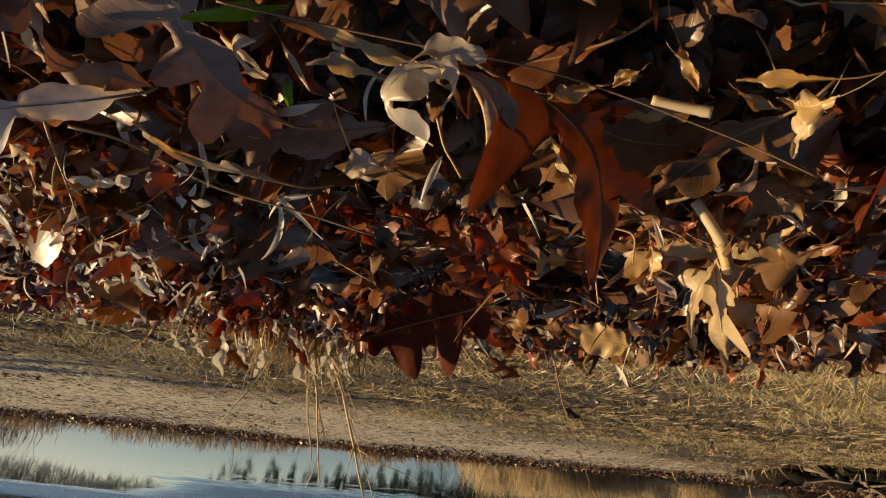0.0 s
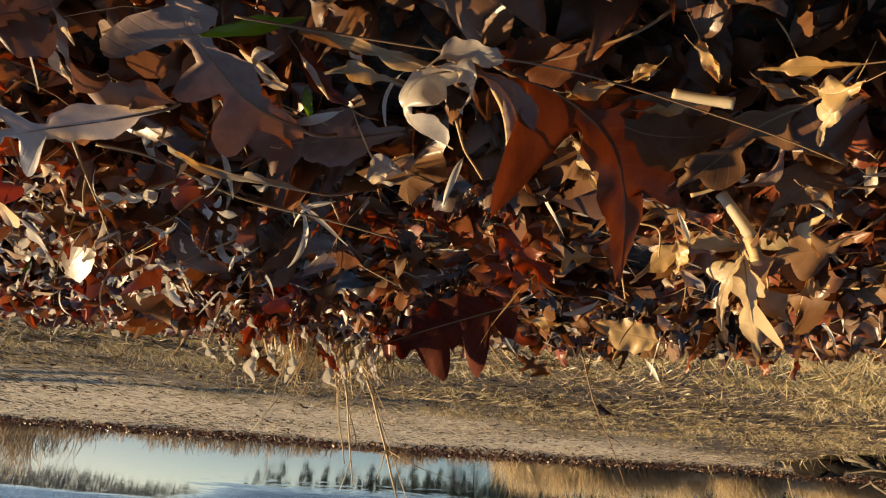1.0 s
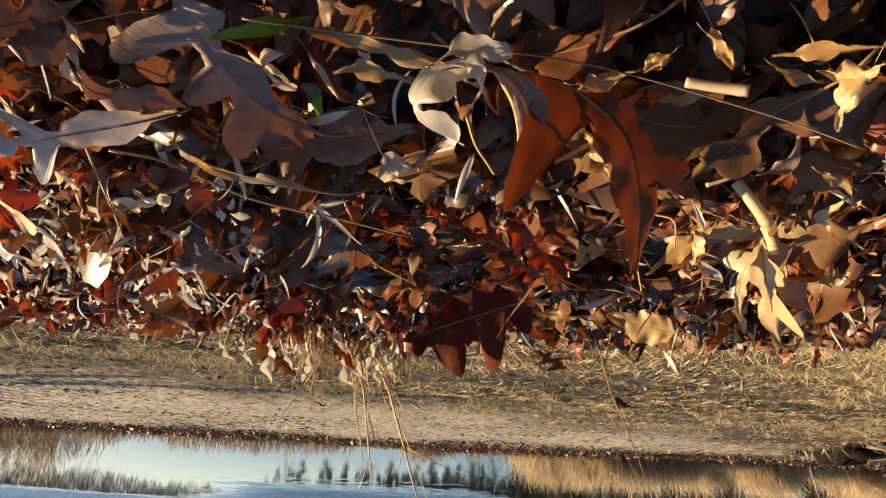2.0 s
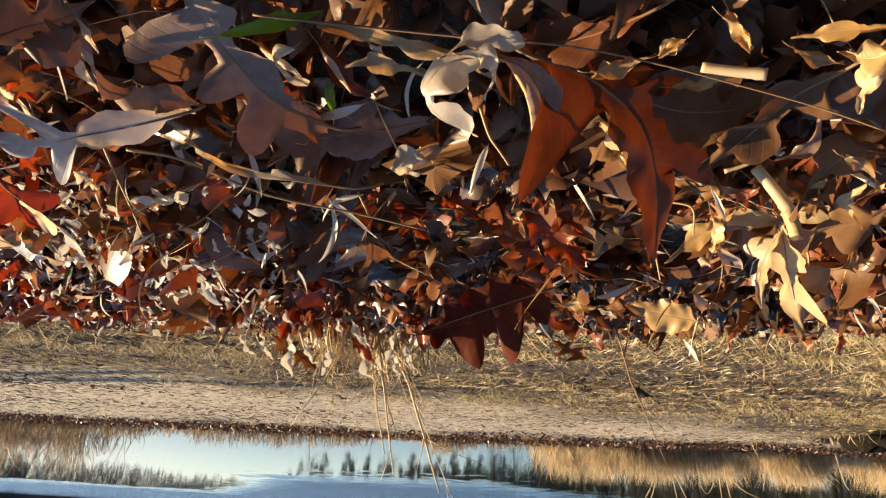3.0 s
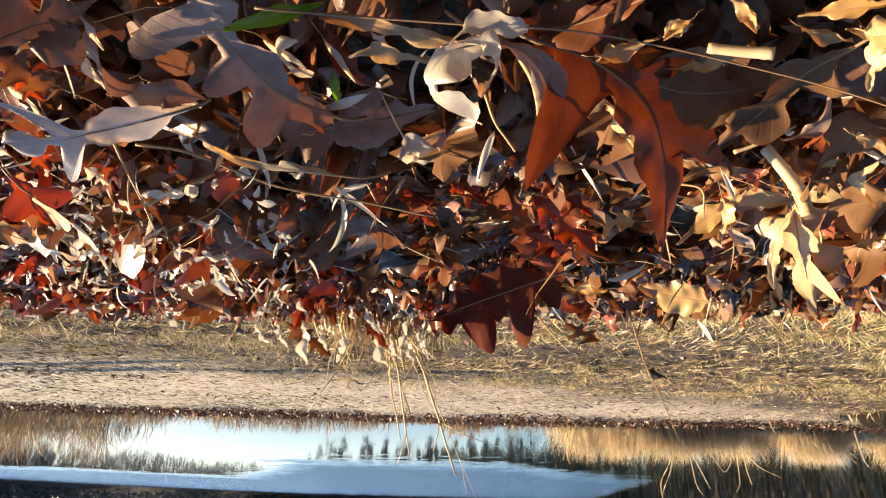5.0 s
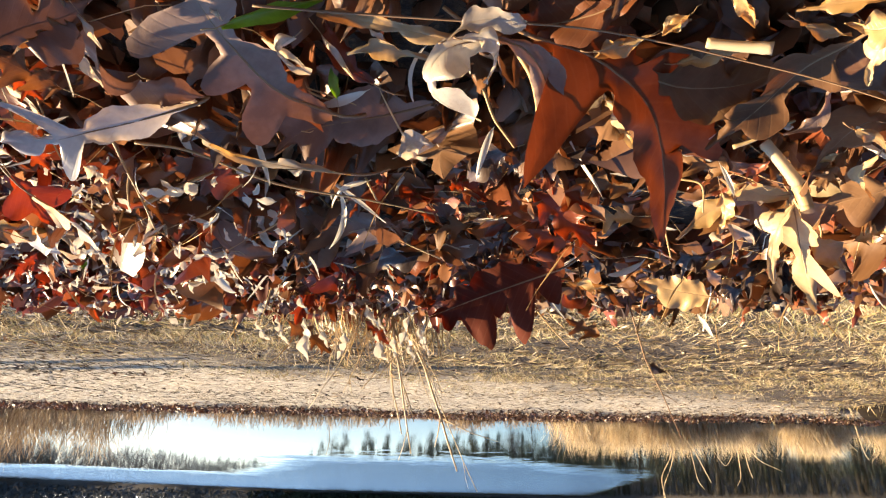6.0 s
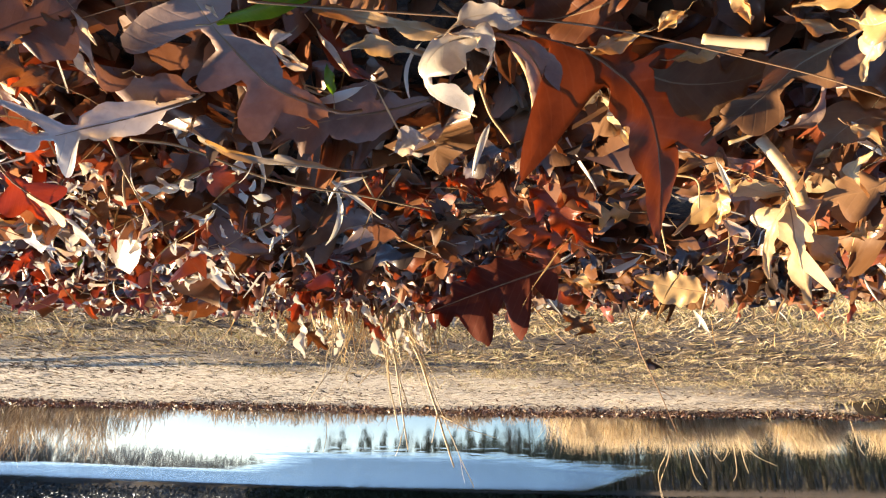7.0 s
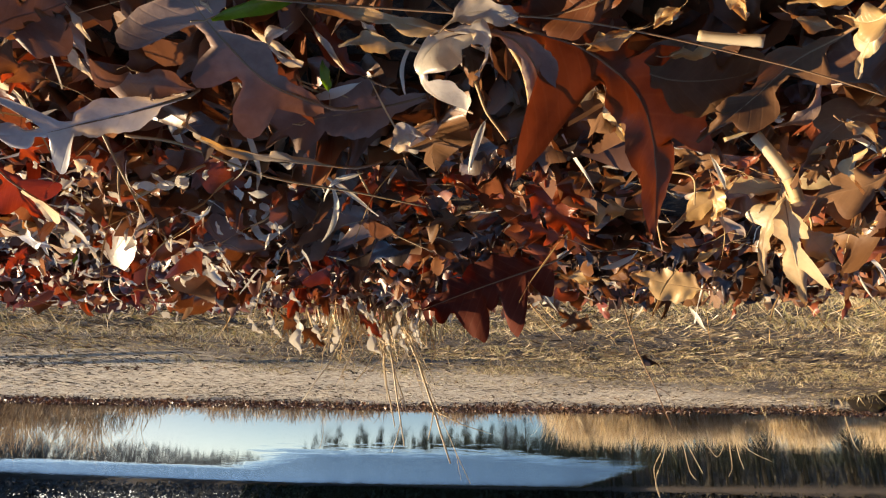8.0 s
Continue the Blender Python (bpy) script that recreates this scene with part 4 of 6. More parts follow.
shaped_leaf([(-0.143, 0.215, 0.863), (-0.158, 0.221, 0.864), (-0.168, 0.221, 0.864)], (0.852, -0.280, 0.443), tan_mat, "golden tan oak leaf, sunlight put into its colour", 539, 0.0014, [(1, 0.45, 0.0013, 0.0057, 0.10, 0.30), (-1, 0.55, 0.0011, 0.0052, 0.20, 0.30)], point=1.9, stalk=0.006)
shaped_leaf([(-0.094, 0.235, 0.853), (-0.099, 0.232, 0.851), (-0.106, 0.230, 0.850)], (0.852, -0.280, 0.443), sunlit_tan_mat, "golden tan oak leaf, sunlight put into its colour", 540, 0.0020, [(1, 0.45, 0.0018, 0.0060, 0.10, 0.30), (-1, 0.55, 0.0016, 0.0055, 0.20, 0.30)], point=1.9, stalk=0.006)
shaped_leaf([(-0.110, 0.205, 0.858), (-0.120, 0.210, 0.861), (-0.125, 0.216, 0.865)], (0.852, -0.280, 0.443), tan_mat, "golden tan oak leaf, sunlight put into its colour", 541, 0.0021, [(1, 0.45, 0.0019, 0.0055, 0.10, 0.30), (-1, 0.55, 0.0017, 0.0051, 0.20, 0.30)], point=1.9, stalk=0.006)
shaped_leaf([(-0.089, 0.313, 0.837), (-0.098, 0.320, 0.845), (-0.110, 0.333, 0.858)], (0.852, -0.280, 0.443), sunlit_tan_mat, "golden tan oak leaf, sunlight put into its colour", 542, 0.0036, [(1, 0.45, 0.0032, 0.0078, 0.10, 0.30), (-1, 0.55, 0.0029, 0.0071, 0.20, 0.30)], point=1.9, stalk=0.006)
shaped_leaf([(-0.076, 0.326, 0.838), (-0.084, 0.316, 0.834), (-0.091, 0.314, 0.834)], (0.852, -0.280, 0.443), sunlit_tan_mat, "golden tan oak leaf, sunlight put into its colour", 543, 0.0016, [(1, 0.45, 0.0015, 0.0078, 0.10, 0.30), (-1, 0.55, 0.0013, 0.0072, 0.20, 0.30)], point=1.9, stalk=0.006)
shaped_leaf([(-0.207, 0.288, 0.868), (-0.222, 0.294, 0.870), (-0.238, 0.307, 0.875)], (0.852, -0.280, 0.443), tan_mat, "golden tan oak leaf, sunlight put into its colour", 544, 0.0021, [(1, 0.45, 0.0019, 0.0071, 0.10, 0.30), (-1, 0.55, 0.0017, 0.0065, 0.20, 0.30)], point=1.9, stalk=0.006)
shaped_leaf([(-0.231, 0.306, 0.872), (-0.232, 0.328, 0.874), (-0.248, 0.341, 0.882)], (0.852, -0.280, 0.443), tan_mat, "golden tan oak leaf, sunlight put into its colour", 545, 0.0019, [(1, 0.45, 0.0017, 0.0077, 0.10, 0.30), (-1, 0.55, 0.0015, 0.0070, 0.20, 0.30)], point=1.9, stalk=0.006)
shaped_leaf([(0.043, 0.306, 0.833), (0.056, 0.292, 0.831), (0.064, 0.281, 0.822), (0.066, 0.274, 0.816)], (-0.401, -0.860, 0.315), red_mat, "brown oak leaf rolled along its midrib", 546, 0.0033, [(-1, 0.50, 0.0042, 0.0121, 0.00, 0.40), (1, 0.50, 0.0036, 0.0121, 0.00, 0.40)], point=2.2)
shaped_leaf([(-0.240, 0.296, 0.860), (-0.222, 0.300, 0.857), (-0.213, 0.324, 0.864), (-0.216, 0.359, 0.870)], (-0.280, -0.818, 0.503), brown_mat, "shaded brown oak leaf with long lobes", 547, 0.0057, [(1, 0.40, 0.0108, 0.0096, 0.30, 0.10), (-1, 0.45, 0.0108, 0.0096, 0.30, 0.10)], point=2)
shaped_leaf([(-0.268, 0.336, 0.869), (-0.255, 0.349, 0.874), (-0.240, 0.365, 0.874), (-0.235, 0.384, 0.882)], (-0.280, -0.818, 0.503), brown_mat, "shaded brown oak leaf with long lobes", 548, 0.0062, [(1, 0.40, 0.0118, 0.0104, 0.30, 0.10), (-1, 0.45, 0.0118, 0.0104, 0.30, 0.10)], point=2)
lay_leaf("oak_leaf", (0.171, 0.233, 0.862), (0.159, 0.251, 0.876), (0.866, -0.400, 0.299), pale_mat, "pale curled oak leaf, whitened for sunlight", 6, plain=True, width=0.7, across=0.8, stalk=0.01)
lay_leaf("oak_leaf", (0.153, 0.275, 0.855), (0.130, 0.289, 0.860), (-0.167, -0.334, 0.928), pale_mat, "pale curled oak leaf, whitened for sunlight", 10, plain=True, width=0.7, across=0.7, stalk=0.008)
lay_leaf("oak_leaf", (0.039, 0.252, 0.840), (0.031, 0.256, 0.844), (0.669, -0.575, 0.471), pale_mat, "pale curled oak leaf, whitened for sunlight", 17, plain=True, width=0.9, stalk=0.006)
lay_leaf("oak_leaf", (-0.281, 0.451, 0.873), (-0.293, 0.449, 0.887), (0.886, -0.435, 0.164), sunlit_tan_mat, "golden oak leaf lightened for sunlight", 21, plain=True, width=0.8, across=0.4, stalk=0.01)
lay_leaf("oak_leaf", (-0.056, 0.570, 0.840), (-0.009, 0.577, 0.851), (0.035, -0.619, 0.785), dark_mat, "dark leaf, wet or toned for shade, in the leaf bed", 23, width=0.9)
lay_leaf("oak_leaf", (0.187, 0.903, 0.718), (0.217, 0.924, 0.807), (-0.206, -0.933, 0.294), red_mat, "red-brown oak leaf glowing in low sun", 23, width=0.9)
lay_leaf("oak_leaf", (0.242, 0.318, 0.866), (0.230, 0.332, 0.876), (-0.537, -0.739, 0.407), red_mat, "red-brown oak leaf glowing in low sun", 25, width=0.9)
lay_leaf("oak_leaf", (0.040, 0.459, 0.808), (0.012, 0.476, 0.840), (0.243, -0.873, 0.422), red_mat, "red-brown oak leaf glowing in low sun", 28, width=0.85)
lay_leaf("oak_leaf", (0.005, 0.442, 0.816), (-0.028, 0.450, 0.834), (0.020, -0.765, 0.643), red_mat, "red-brown oak leaf glowing in low sun", 29, width=1.0)
lay_leaf("oak_leaf", (-0.077, 0.454, 0.809), (-0.110, 0.461, 0.836), (0.163, -0.799, 0.579), red_mat, "red-brown oak leaf glowing in low sun", 30, width=0.9)
lay_leaf("oak_leaf", (-0.114, 0.208, 0.850), (-0.125, 0.216, 0.866), (0.692, -0.535, 0.484), tan_mat, "golden tan oak leaf, sunlight put into its colour", 37, plain=True, width=0.8)
lay_leaf("oak_leaf", (-0.104, 0.227, 0.850), (-0.094, 0.235, 0.855), (0.859, -0.389, 0.333), tan_mat, "golden tan oak leaf, sunlight put into its colour", 38, plain=True, width=1.2, stalk=0.006)
lay_leaf("oak_leaf", (-0.112, 0.365, 0.832), (-0.076, 0.377, 0.836), (0.069, -0.271, 0.960), dark_mat, "dark leaf, wet or toned for shade, in the leaf bed", 43, plain=True, width=1.0)
lay_leaf("oak_leaf", (-0.046, 0.378, 0.830), (-0.001, 0.389, 0.844), (0.020, -0.331, 0.943), dark_mat, "dark leaf, wet or toned for shade, in the leaf bed", 44, width=1.0)
lay_leaf("oak_leaf", (0.023, 0.579, 0.829), (0.087, 0.579, 0.847), (-0.030, -0.312, 0.949), dark_mat, "dark leaf, wet or toned for shade, in the leaf bed", 45, plain=True, width=1.0)
lay_leaf("oak_leaf", (0.110, 0.347, 0.840), (0.155, 0.336, 0.851), (-0.136, -0.350, 0.927), dark_mat, "dark leaf, wet or toned for shade, in the leaf bed", 46, width=1.4)
lay_leaf("oak_leaf", (0.008, 0.371, 0.833), (0.034, 0.373, 0.838), (0.273, -0.382, 0.883), pale_mat, "pale curled oak leaf, whitened for sunlight", 48, plain=True, width=1.6, stalk=0.01)
lay_leaf("oak_leaf", (0.037, 0.538, 0.837), (0.126, 0.513, 0.810), (-0.067, -0.432, 0.899), grey_mat, "curled grey-brown oak leaf on the leaf bed", 53, width=1.1, along=0.4)
lay_leaf("oak_leaf", (-0.154, 0.481, 0.832), (-0.119, 0.490, 0.831), (0.790, -0.559, 0.252), tan_mat, "golden tan oak leaf, sunlight put into its colour", 54, width=1.1, across=0.7)
lay_leaf("oak_leaf", (0.106, 0.486, 0.816), (0.170, 0.470, 0.820), (-0.159, -0.550, 0.820), red_mat, "red-brown oak leaf glowing in low sun", 57, width=1.0, across=0.4)
lay_leaf("oak_leaf", (-0.116, 0.547, 0.833), (-0.075, 0.548, 0.817), (0.146, -0.837, 0.527), red_mat, "red-brown oak leaf glowing in low sun", 58, width=1.0)
lay_leaf("oak_leaf", (0.176, 0.249, 0.879), (0.198, 0.230, 0.875), (-0.454, -0.582, 0.675), brown_mat, "dry brown oak leaf on the leaf bed", 60, width=0.85)
lay_leaf("oak_leaf", (0.201, 0.241, 0.873), (0.189, 0.255, 0.880), (-0.461, -0.587, 0.666), red_mat, "red-brown oak leaf glowing in low sun", 61, width=1.0)
lay_leaf("oak_leaf", (-0.145, 0.698, 0.818), (-0.176, 0.693, 0.823), (0.424, -0.446, 0.788), tan_mat, "golden tan oak leaf, sunlight put into its colour", 62, width=1.0)
lay_leaf("oak_leaf", (-0.089, 0.245, 0.848), (-0.068, 0.254, 0.851), (0.469, -0.286, 0.836), tan_mat, "golden tan oak leaf, sunlight put into its colour", 63, plain=True, width=0.9, stalk=0.008)
lay_leaf("oak_leaf", (-0.183, 0.372, 0.850), (-0.154, 0.377, 0.835), (0.314, -0.698, 0.644), brown_mat, "dry brown oak leaf on the leaf bed", 64, width=0.85)
lay_leaf("oak_leaf", (-0.291, 0.431, 0.871), (-0.307, 0.418, 0.868), (0.839, -0.501, 0.213), tan_mat, "golden tan oak leaf, sunlight put into its colour", 65, width=1.0)
lay_leaf("oak_leaf", (0.317, 0.593, 0.793), (0.335, 0.597, 0.828), (-0.169, -0.914, 0.368), red_mat, "red-brown oak leaf glowing in low sun", 66, width=0.9)
lay_leaf("oak_leaf", (0.301, 0.635, 0.788), (0.276, 0.653, 0.806), (-0.092, -0.927, 0.364), red_mat, "red-brown oak leaf glowing in low sun", 67, width=0.85)
lay_leaf("oak_leaf", (0.426, 0.635, 0.815), (0.442, 0.633, 0.841), (-0.278, -0.907, 0.317), red_mat, "red-brown oak leaf glowing in low sun", 68, width=0.9)
lay_leaf("oak_leaf", (0.122, 0.960, 0.796), (0.087, 0.971, 0.828), (0.193, -0.953, 0.235), red_mat, "red-brown oak leaf glowing in low sun", 69, width=0.9)
lay_leaf("oak_leaf", (0.242, 0.959, 0.798), (0.178, 0.982, 0.840), (-0.206, -0.952, 0.227), brown_mat, "dry brown oak leaf on the leaf bed", 70, width=1.0)
lay_leaf("oak_leaf", (-0.222, 0.897, 0.831), (-0.176, 0.901, 0.806), (0.210, -0.947, 0.244), brown_mat, "dry brown oak leaf on the leaf bed", 71, width=0.85)
lay_leaf("oak_leaf", (0.099, 0.226, 0.862), (0.057, 0.226, 0.846), (-0.140, -0.404, 0.904), green_mat, "fresh green blade-shaped leaf among dry leaves", 72, plain=True, width=0.42, stalk=0.008)
lay_leaf("oak_leaf", (0.064, 0.315, 0.838), (0.067, 0.304, 0.824), (-0.139, -0.659, 0.739), green_mat, "fresh green blade-shaped leaf among dry leaves", 73, plain=True, width=0.9, stalk=0.01)
lay_leaf("oak_leaf", (0.401, 0.678, 0.821), (0.399, 0.673, 0.803), (-0.488, -0.823, 0.290), green_mat, "fresh green blade-shaped leaf among dry leaves", 74, plain=True, width=0.9, stalk=0.01)
lay_leaf("oak_leaf", (-0.203, 0.368, 0.839), (-0.226, 0.367, 0.863), (0.594, -0.708, 0.383), brown_mat, "dry brown oak leaf on the leaf bed", 75, width=0.8)
lay_leaf("oak_leaf", (-0.263, 0.447, 0.840), (-0.274, 0.456, 0.875), (0.304, -0.876, 0.374), red_mat, "red-brown oak leaf glowing in low sun", 76, width=0.7)
lay_leaf("oak_leaf", (-0.246, 0.531, 0.845), (-0.224, 0.544, 0.854), (0.483, -0.518, 0.706), tan_mat, "golden tan oak leaf, sunlight put into its colour", 77, plain=True, width=0.7)
lay_leaf("oak_leaf", (-0.169, 0.645, 0.838), (-0.130, 0.652, 0.832), (0.451, -0.475, 0.755), tan_mat, "golden tan oak leaf, sunlight put into its colour", 78, plain=True, width=0.8, stalk=0.01)
lay_leaf("oak_leaf", (-0.171, 0.645, 0.838), (-0.189, 0.643, 0.848), (0.588, -0.240, 0.772), pale_mat, "pale curled oak leaf, whitened for sunlight", 79, plain=True, width=0.7, stalk=0.01)
lay_leaf("oak_leaf", (0.082, 0.691, 0.798), (0.060, 0.696, 0.806), (0.758, -0.276, 0.590), pale_mat, "pale curled oak leaf, whitened for sunlight", 80, plain=True, width=1.0, stalk=0.01)
lay_leaf("oak_leaf", (0.242, 0.414, 0.849), (0.202, 0.434, 0.846), (-0.344, -0.657, 0.671), brown_mat, "dry brown oak leaf on the leaf bed", 81, width=0.9)
lay_leaf("oak_leaf", (0.216, 0.395, 0.832), (0.241, 0.394, 0.859), (-0.531, -0.617, 0.580), grey_mat, "curled grey-brown oak leaf on the leaf bed", 82, width=1.0)
lay_leaf("oak_leaf", (0.072, 0.531, 0.827), (0.033, 0.531, 0.818), (-0.030, -0.302, 0.953), grey_mat, "curled grey-brown oak leaf on the leaf bed", 83, width=0.9, across=0.5)
lay_leaf("oak_leaf", (-0.060, 0.550, 0.817), (-0.029, 0.560, 0.836), (0.045, -0.558, 0.828), dark_mat, "dark leaf, wet or toned for shade, in the leaf bed", 84, width=1.0)
lay_leaf("oak_leaf", (-0.233, 0.535, 0.841), (-0.193, 0.555, 0.851), (0.180, -0.460, 0.870), dark_mat, "dark leaf, wet or toned for shade, in the leaf bed", 85, width=1.0)
lay_leaf("oak_leaf", (-0.301, 0.596, 0.840), (-0.273, 0.615, 0.858), (0.218, -0.460, 0.861), dark_mat, "dark leaf, wet or toned for shade, in the leaf bed", 86, width=1.0)
lay_leaf("oak_leaf", (-0.165, 0.579, 0.832), (-0.124, 0.592, 0.839), (0.118, -0.477, 0.871), dark_mat, "dark leaf, wet or toned for shade, in the leaf bed", 87, width=1.0)
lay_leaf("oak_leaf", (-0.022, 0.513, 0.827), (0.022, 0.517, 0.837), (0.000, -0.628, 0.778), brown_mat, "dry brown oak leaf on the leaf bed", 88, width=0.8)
lay_leaf("oak_leaf", (-0.033, 0.400, 0.825), (-0.049, 0.404, 0.836), (0.044, -0.434, 0.900), dark_mat, "dark leaf, wet or toned for shade, in the leaf bed", 89, width=1.2)
lay_leaf("oak_leaf", (-0.139, 0.429, 0.834), (-0.099, 0.434, 0.823), (0.160, -0.579, 0.800), brown_mat, "dry brown oak leaf on the leaf bed", 90, width=1.0)
lay_leaf("oak_leaf", (0.163, 0.462, 0.824), (0.147, 0.470, 0.827), (-0.248, -0.746, 0.618), red_mat, "red-brown oak leaf glowing in low sun", 91, width=1.0, plain=True)
lay_leaf("oak_leaf", (-0.227, 0.325, 0.859), (-0.217, 0.341, 0.876), (0.403, -0.605, 0.687), brown_mat, "dry brown oak leaf on the leaf bed", 92, width=1.0)
lay_leaf("oak_leaf", (-0.219, 0.320, 0.864), (-0.211, 0.327, 0.866), (0.885, -0.405, 0.232), tan_mat, "golden tan oak leaf, sunlight put into its colour", 93, plain=True, width=1.0, stalk=0.01)
lay_leaf("oak_leaf", (-0.235, 0.315, 0.875), (-0.242, 0.307, 0.871), (0.915, -0.351, 0.199), tan_mat, "golden tan oak leaf, sunlight put into its colour", 94, plain=True, width=0.5, along=1.5, stalk=0.01)
lay_leaf("oak_leaf", (-0.221, 0.294, 0.869), (-0.214, 0.296, 0.863), (0.875, -0.411, 0.256), tan_mat, "golden tan oak leaf, sunlight put into its colour", 95, plain=True, width=1.0, stalk=0.01)
lay_leaf("oak_leaf", (-0.068, 0.488, 0.806), (-0.119, 0.497, 0.848), (-0.027, -0.828, 0.560), red_mat, "red-brown oak leaf glowing in low sun", 96, width=0.8)
lay_leaf("oak_leaf", (0.154, 0.224, 0.862), (0.176, 0.219, 0.878), (-0.446, -0.599, 0.665), brown_mat, "dry brown oak leaf on the leaf bed", 97, width=0.9)
lay_leaf("oak_leaf", (0.155, 0.217, 0.864), (0.149, 0.228, 0.873), (0.175, -0.763, 0.622), pale_mat, "pale curled oak leaf, whitened for sunlight", 98, plain=True, width=0.5, across=0.6, stalk=0.01)
lay_leaf("oak_leaf", (0.106, 0.225, 0.849), (0.101, 0.232, 0.854), (0.304, -0.719, 0.625), pale_mat, "pale curled oak leaf, whitened for sunlight", 99, plain=True, width=0.8, across=0.6, stalk=0.01)
lay_leaf("oak_leaf", (0.092, 0.258, 0.841), (0.071, 0.272, 0.850), (0.096, -0.531, 0.842), pale_mat, "pale curled oak leaf, whitened for sunlight", 100, plain=True, width=0.35, across=0.5, stalk=0.015)
lay_leaf("oak_leaf", (0.067, 0.274, 0.826), (0.051, 0.290, 0.842), (-0.120, -0.576, 0.809), pale_mat, "pale curled oak leaf, whitened for sunlight", 101, plain=True, width=0.3, across=0.5, stalk=0.01)
lay_leaf("oak_leaf", (0.205, 0.253, 0.874), (0.194, 0.267, 0.883), (-0.024, -0.433, 0.901), pale_mat, "pale curled oak leaf, whitened for sunlight", 102, plain=True, width=0.3, across=0.5, stalk=0.01)
lay_leaf("oak_leaf", (0.103, 0.315, 0.844), (0.100, 0.320, 0.850), (0.076, -0.840, 0.537), pale_mat, "pale curled oak leaf, whitened for sunlight", 103, plain=True, width=1.2, stalk=0.008)
lay_leaf("oak_leaf", (0.215, 0.340, 0.870), (0.204, 0.349, 0.876), (-0.306, -0.503, 0.809), pale_mat, "pale curled oak leaf, whitened for sunlight", 104, width=1.0, stalk=0.01)
lay_leaf("oak_leaf", (0.234, 0.306, 0.883), (0.241, 0.297, 0.878), (-0.363, -0.461, 0.809), pale_mat, "pale curled oak leaf, whitened for sunlight", 107, width=0.9, stalk=0.01)
lay_leaf("oak_leaf", (0.244, 0.448, 0.844), (0.232, 0.454, 0.845), (-0.371, -0.703, 0.606), pale_mat, "pale curled oak leaf, whitened for sunlight", 108, plain=True, width=0.6, along=1.5, stalk=0.01)
lay_leaf("oak_leaf", (0.240, 0.358, 0.862), (0.232, 0.367, 0.870), (-0.459, -0.705, 0.541), red_mat, "red-brown oak leaf glowing in low sun", 109, width=1.0, stalk=0.01)
lay_leaf("oak_leaf", (0.042, 0.441, 0.818), (0.058, 0.445, 0.830), (-0.091, -0.802, 0.590), red_mat, "red-brown oak leaf glowing in low sun", 110, width=0.9, stalk=0.01)
lay_stem("straw_stem", [(0.083, 0.216, 0.859), (0.056, 0.222, 0.856), (-0.002, 0.224, 0.858), (-0.050, 0.222, 0.862), (-0.088, 0.222, 0.869), (-0.121, 0.225, 0.875), (-0.155, 0.226, 0.884), (-0.184, 0.226, 0.895)], 0.0006, 0.0003, "thin dry straw stem lying across the leaves", rib_mat, "stem")
lay_stem("straw_stem", [(0.203, 0.367, 0.838), (0.172, 0.381, 0.836), (0.120, 0.406, 0.846), (0.059, 0.421, 0.850), (0.010, 0.428, 0.857)], 0.0011, 0.0006, "thin dry straw stem lying across the leaves", stem_mat, "stem")
lay_stem("straw_stem", [(0.219, 0.369, 0.835), (0.213, 0.380, 0.849), (0.204, 0.394, 0.867), (0.197, 0.405, 0.883)], 0.001, 0.0006, "thin dry straw stem lying across the leaves", stem_mat, "stem")
lay_stem("straw_stem", [(0.212, 0.412, 0.861), (0.191, 0.415, 0.846), (0.169, 0.417, 0.832)], 0.0017, 0.0012, "thin dry straw stem lying across the leaves", stem_mat, "stem")
lay_stem("straw_stem", [(0.219, 0.397, 0.840), (0.221, 0.404, 0.854), (0.220, 0.409, 0.864)], 0.0009, 0.0006, "thin dry straw stem lying across the leaves", stem_mat, "stem")
lay_stem("straw_stem", [(0.059, 0.414, 0.836), (0.050, 0.423, 0.851)], 0.001, 0.0006, "thin dry straw stem lying across the leaves", stem_mat, "stem")
lay_stem("straw_stem", [(-0.018, 0.294, 0.843), (-0.024, 0.302, 0.856), (-0.031, 0.307, 0.864), (-0.036, 0.310, 0.870)], 0.0009, 0.0006, "thin dry straw stem lying across the leaves", stem_mat, "stem")
lay_stem("straw_stem", [(-0.033, 0.266, 0.840), (-0.041, 0.273, 0.851), (-0.045, 0.282, 0.865), (-0.045, 0.291, 0.879), (-0.040, 0.298, 0.892)], 0.0016, 0.0007, "pale curved leaf stalk among curled leaves", stem_mat, "stem")
lay_stem("straw_stem", [(0.267, 0.554, 0.810), (0.258, 0.567, 0.833), (0.238, 0.579, 0.842)], 0.0009, 0.0005, "thin dry straw stem lying across the leaves", stem_mat, "stem")
lay_stem("straw_stem", [(0.165, 0.628, 0.788), (0.157, 0.638, 0.809), (0.142, 0.649, 0.830)], 0.001, 0.0006, "thin dry straw stem lying across the leaves", stem_mat, "stem")
lay_stem("straw_stem", [(0.210, 0.774, 0.770), (0.223, 0.786, 0.815), (0.231, 0.793, 0.850)], 0.0012, 0.0008, "thin dry straw stem lying across the leaves", stem_mat, "stem")
lay_stem("straw_stem", [(-0.126, 0.857, 0.807), (-0.148, 0.861, 0.833), (-0.168, 0.862, 0.854)], 0.0012, 0.0006, "thin dry straw stem lying across the leaves", stem_mat, "stem")
lay_stem("straw_stem", [(-0.150, 0.422, 0.828), (-0.157, 0.433, 0.855), (-0.163, 0.442, 0.882)], 0.001, 0.0006, "thin dry straw stem lying across the leaves", stem_mat, "stem")
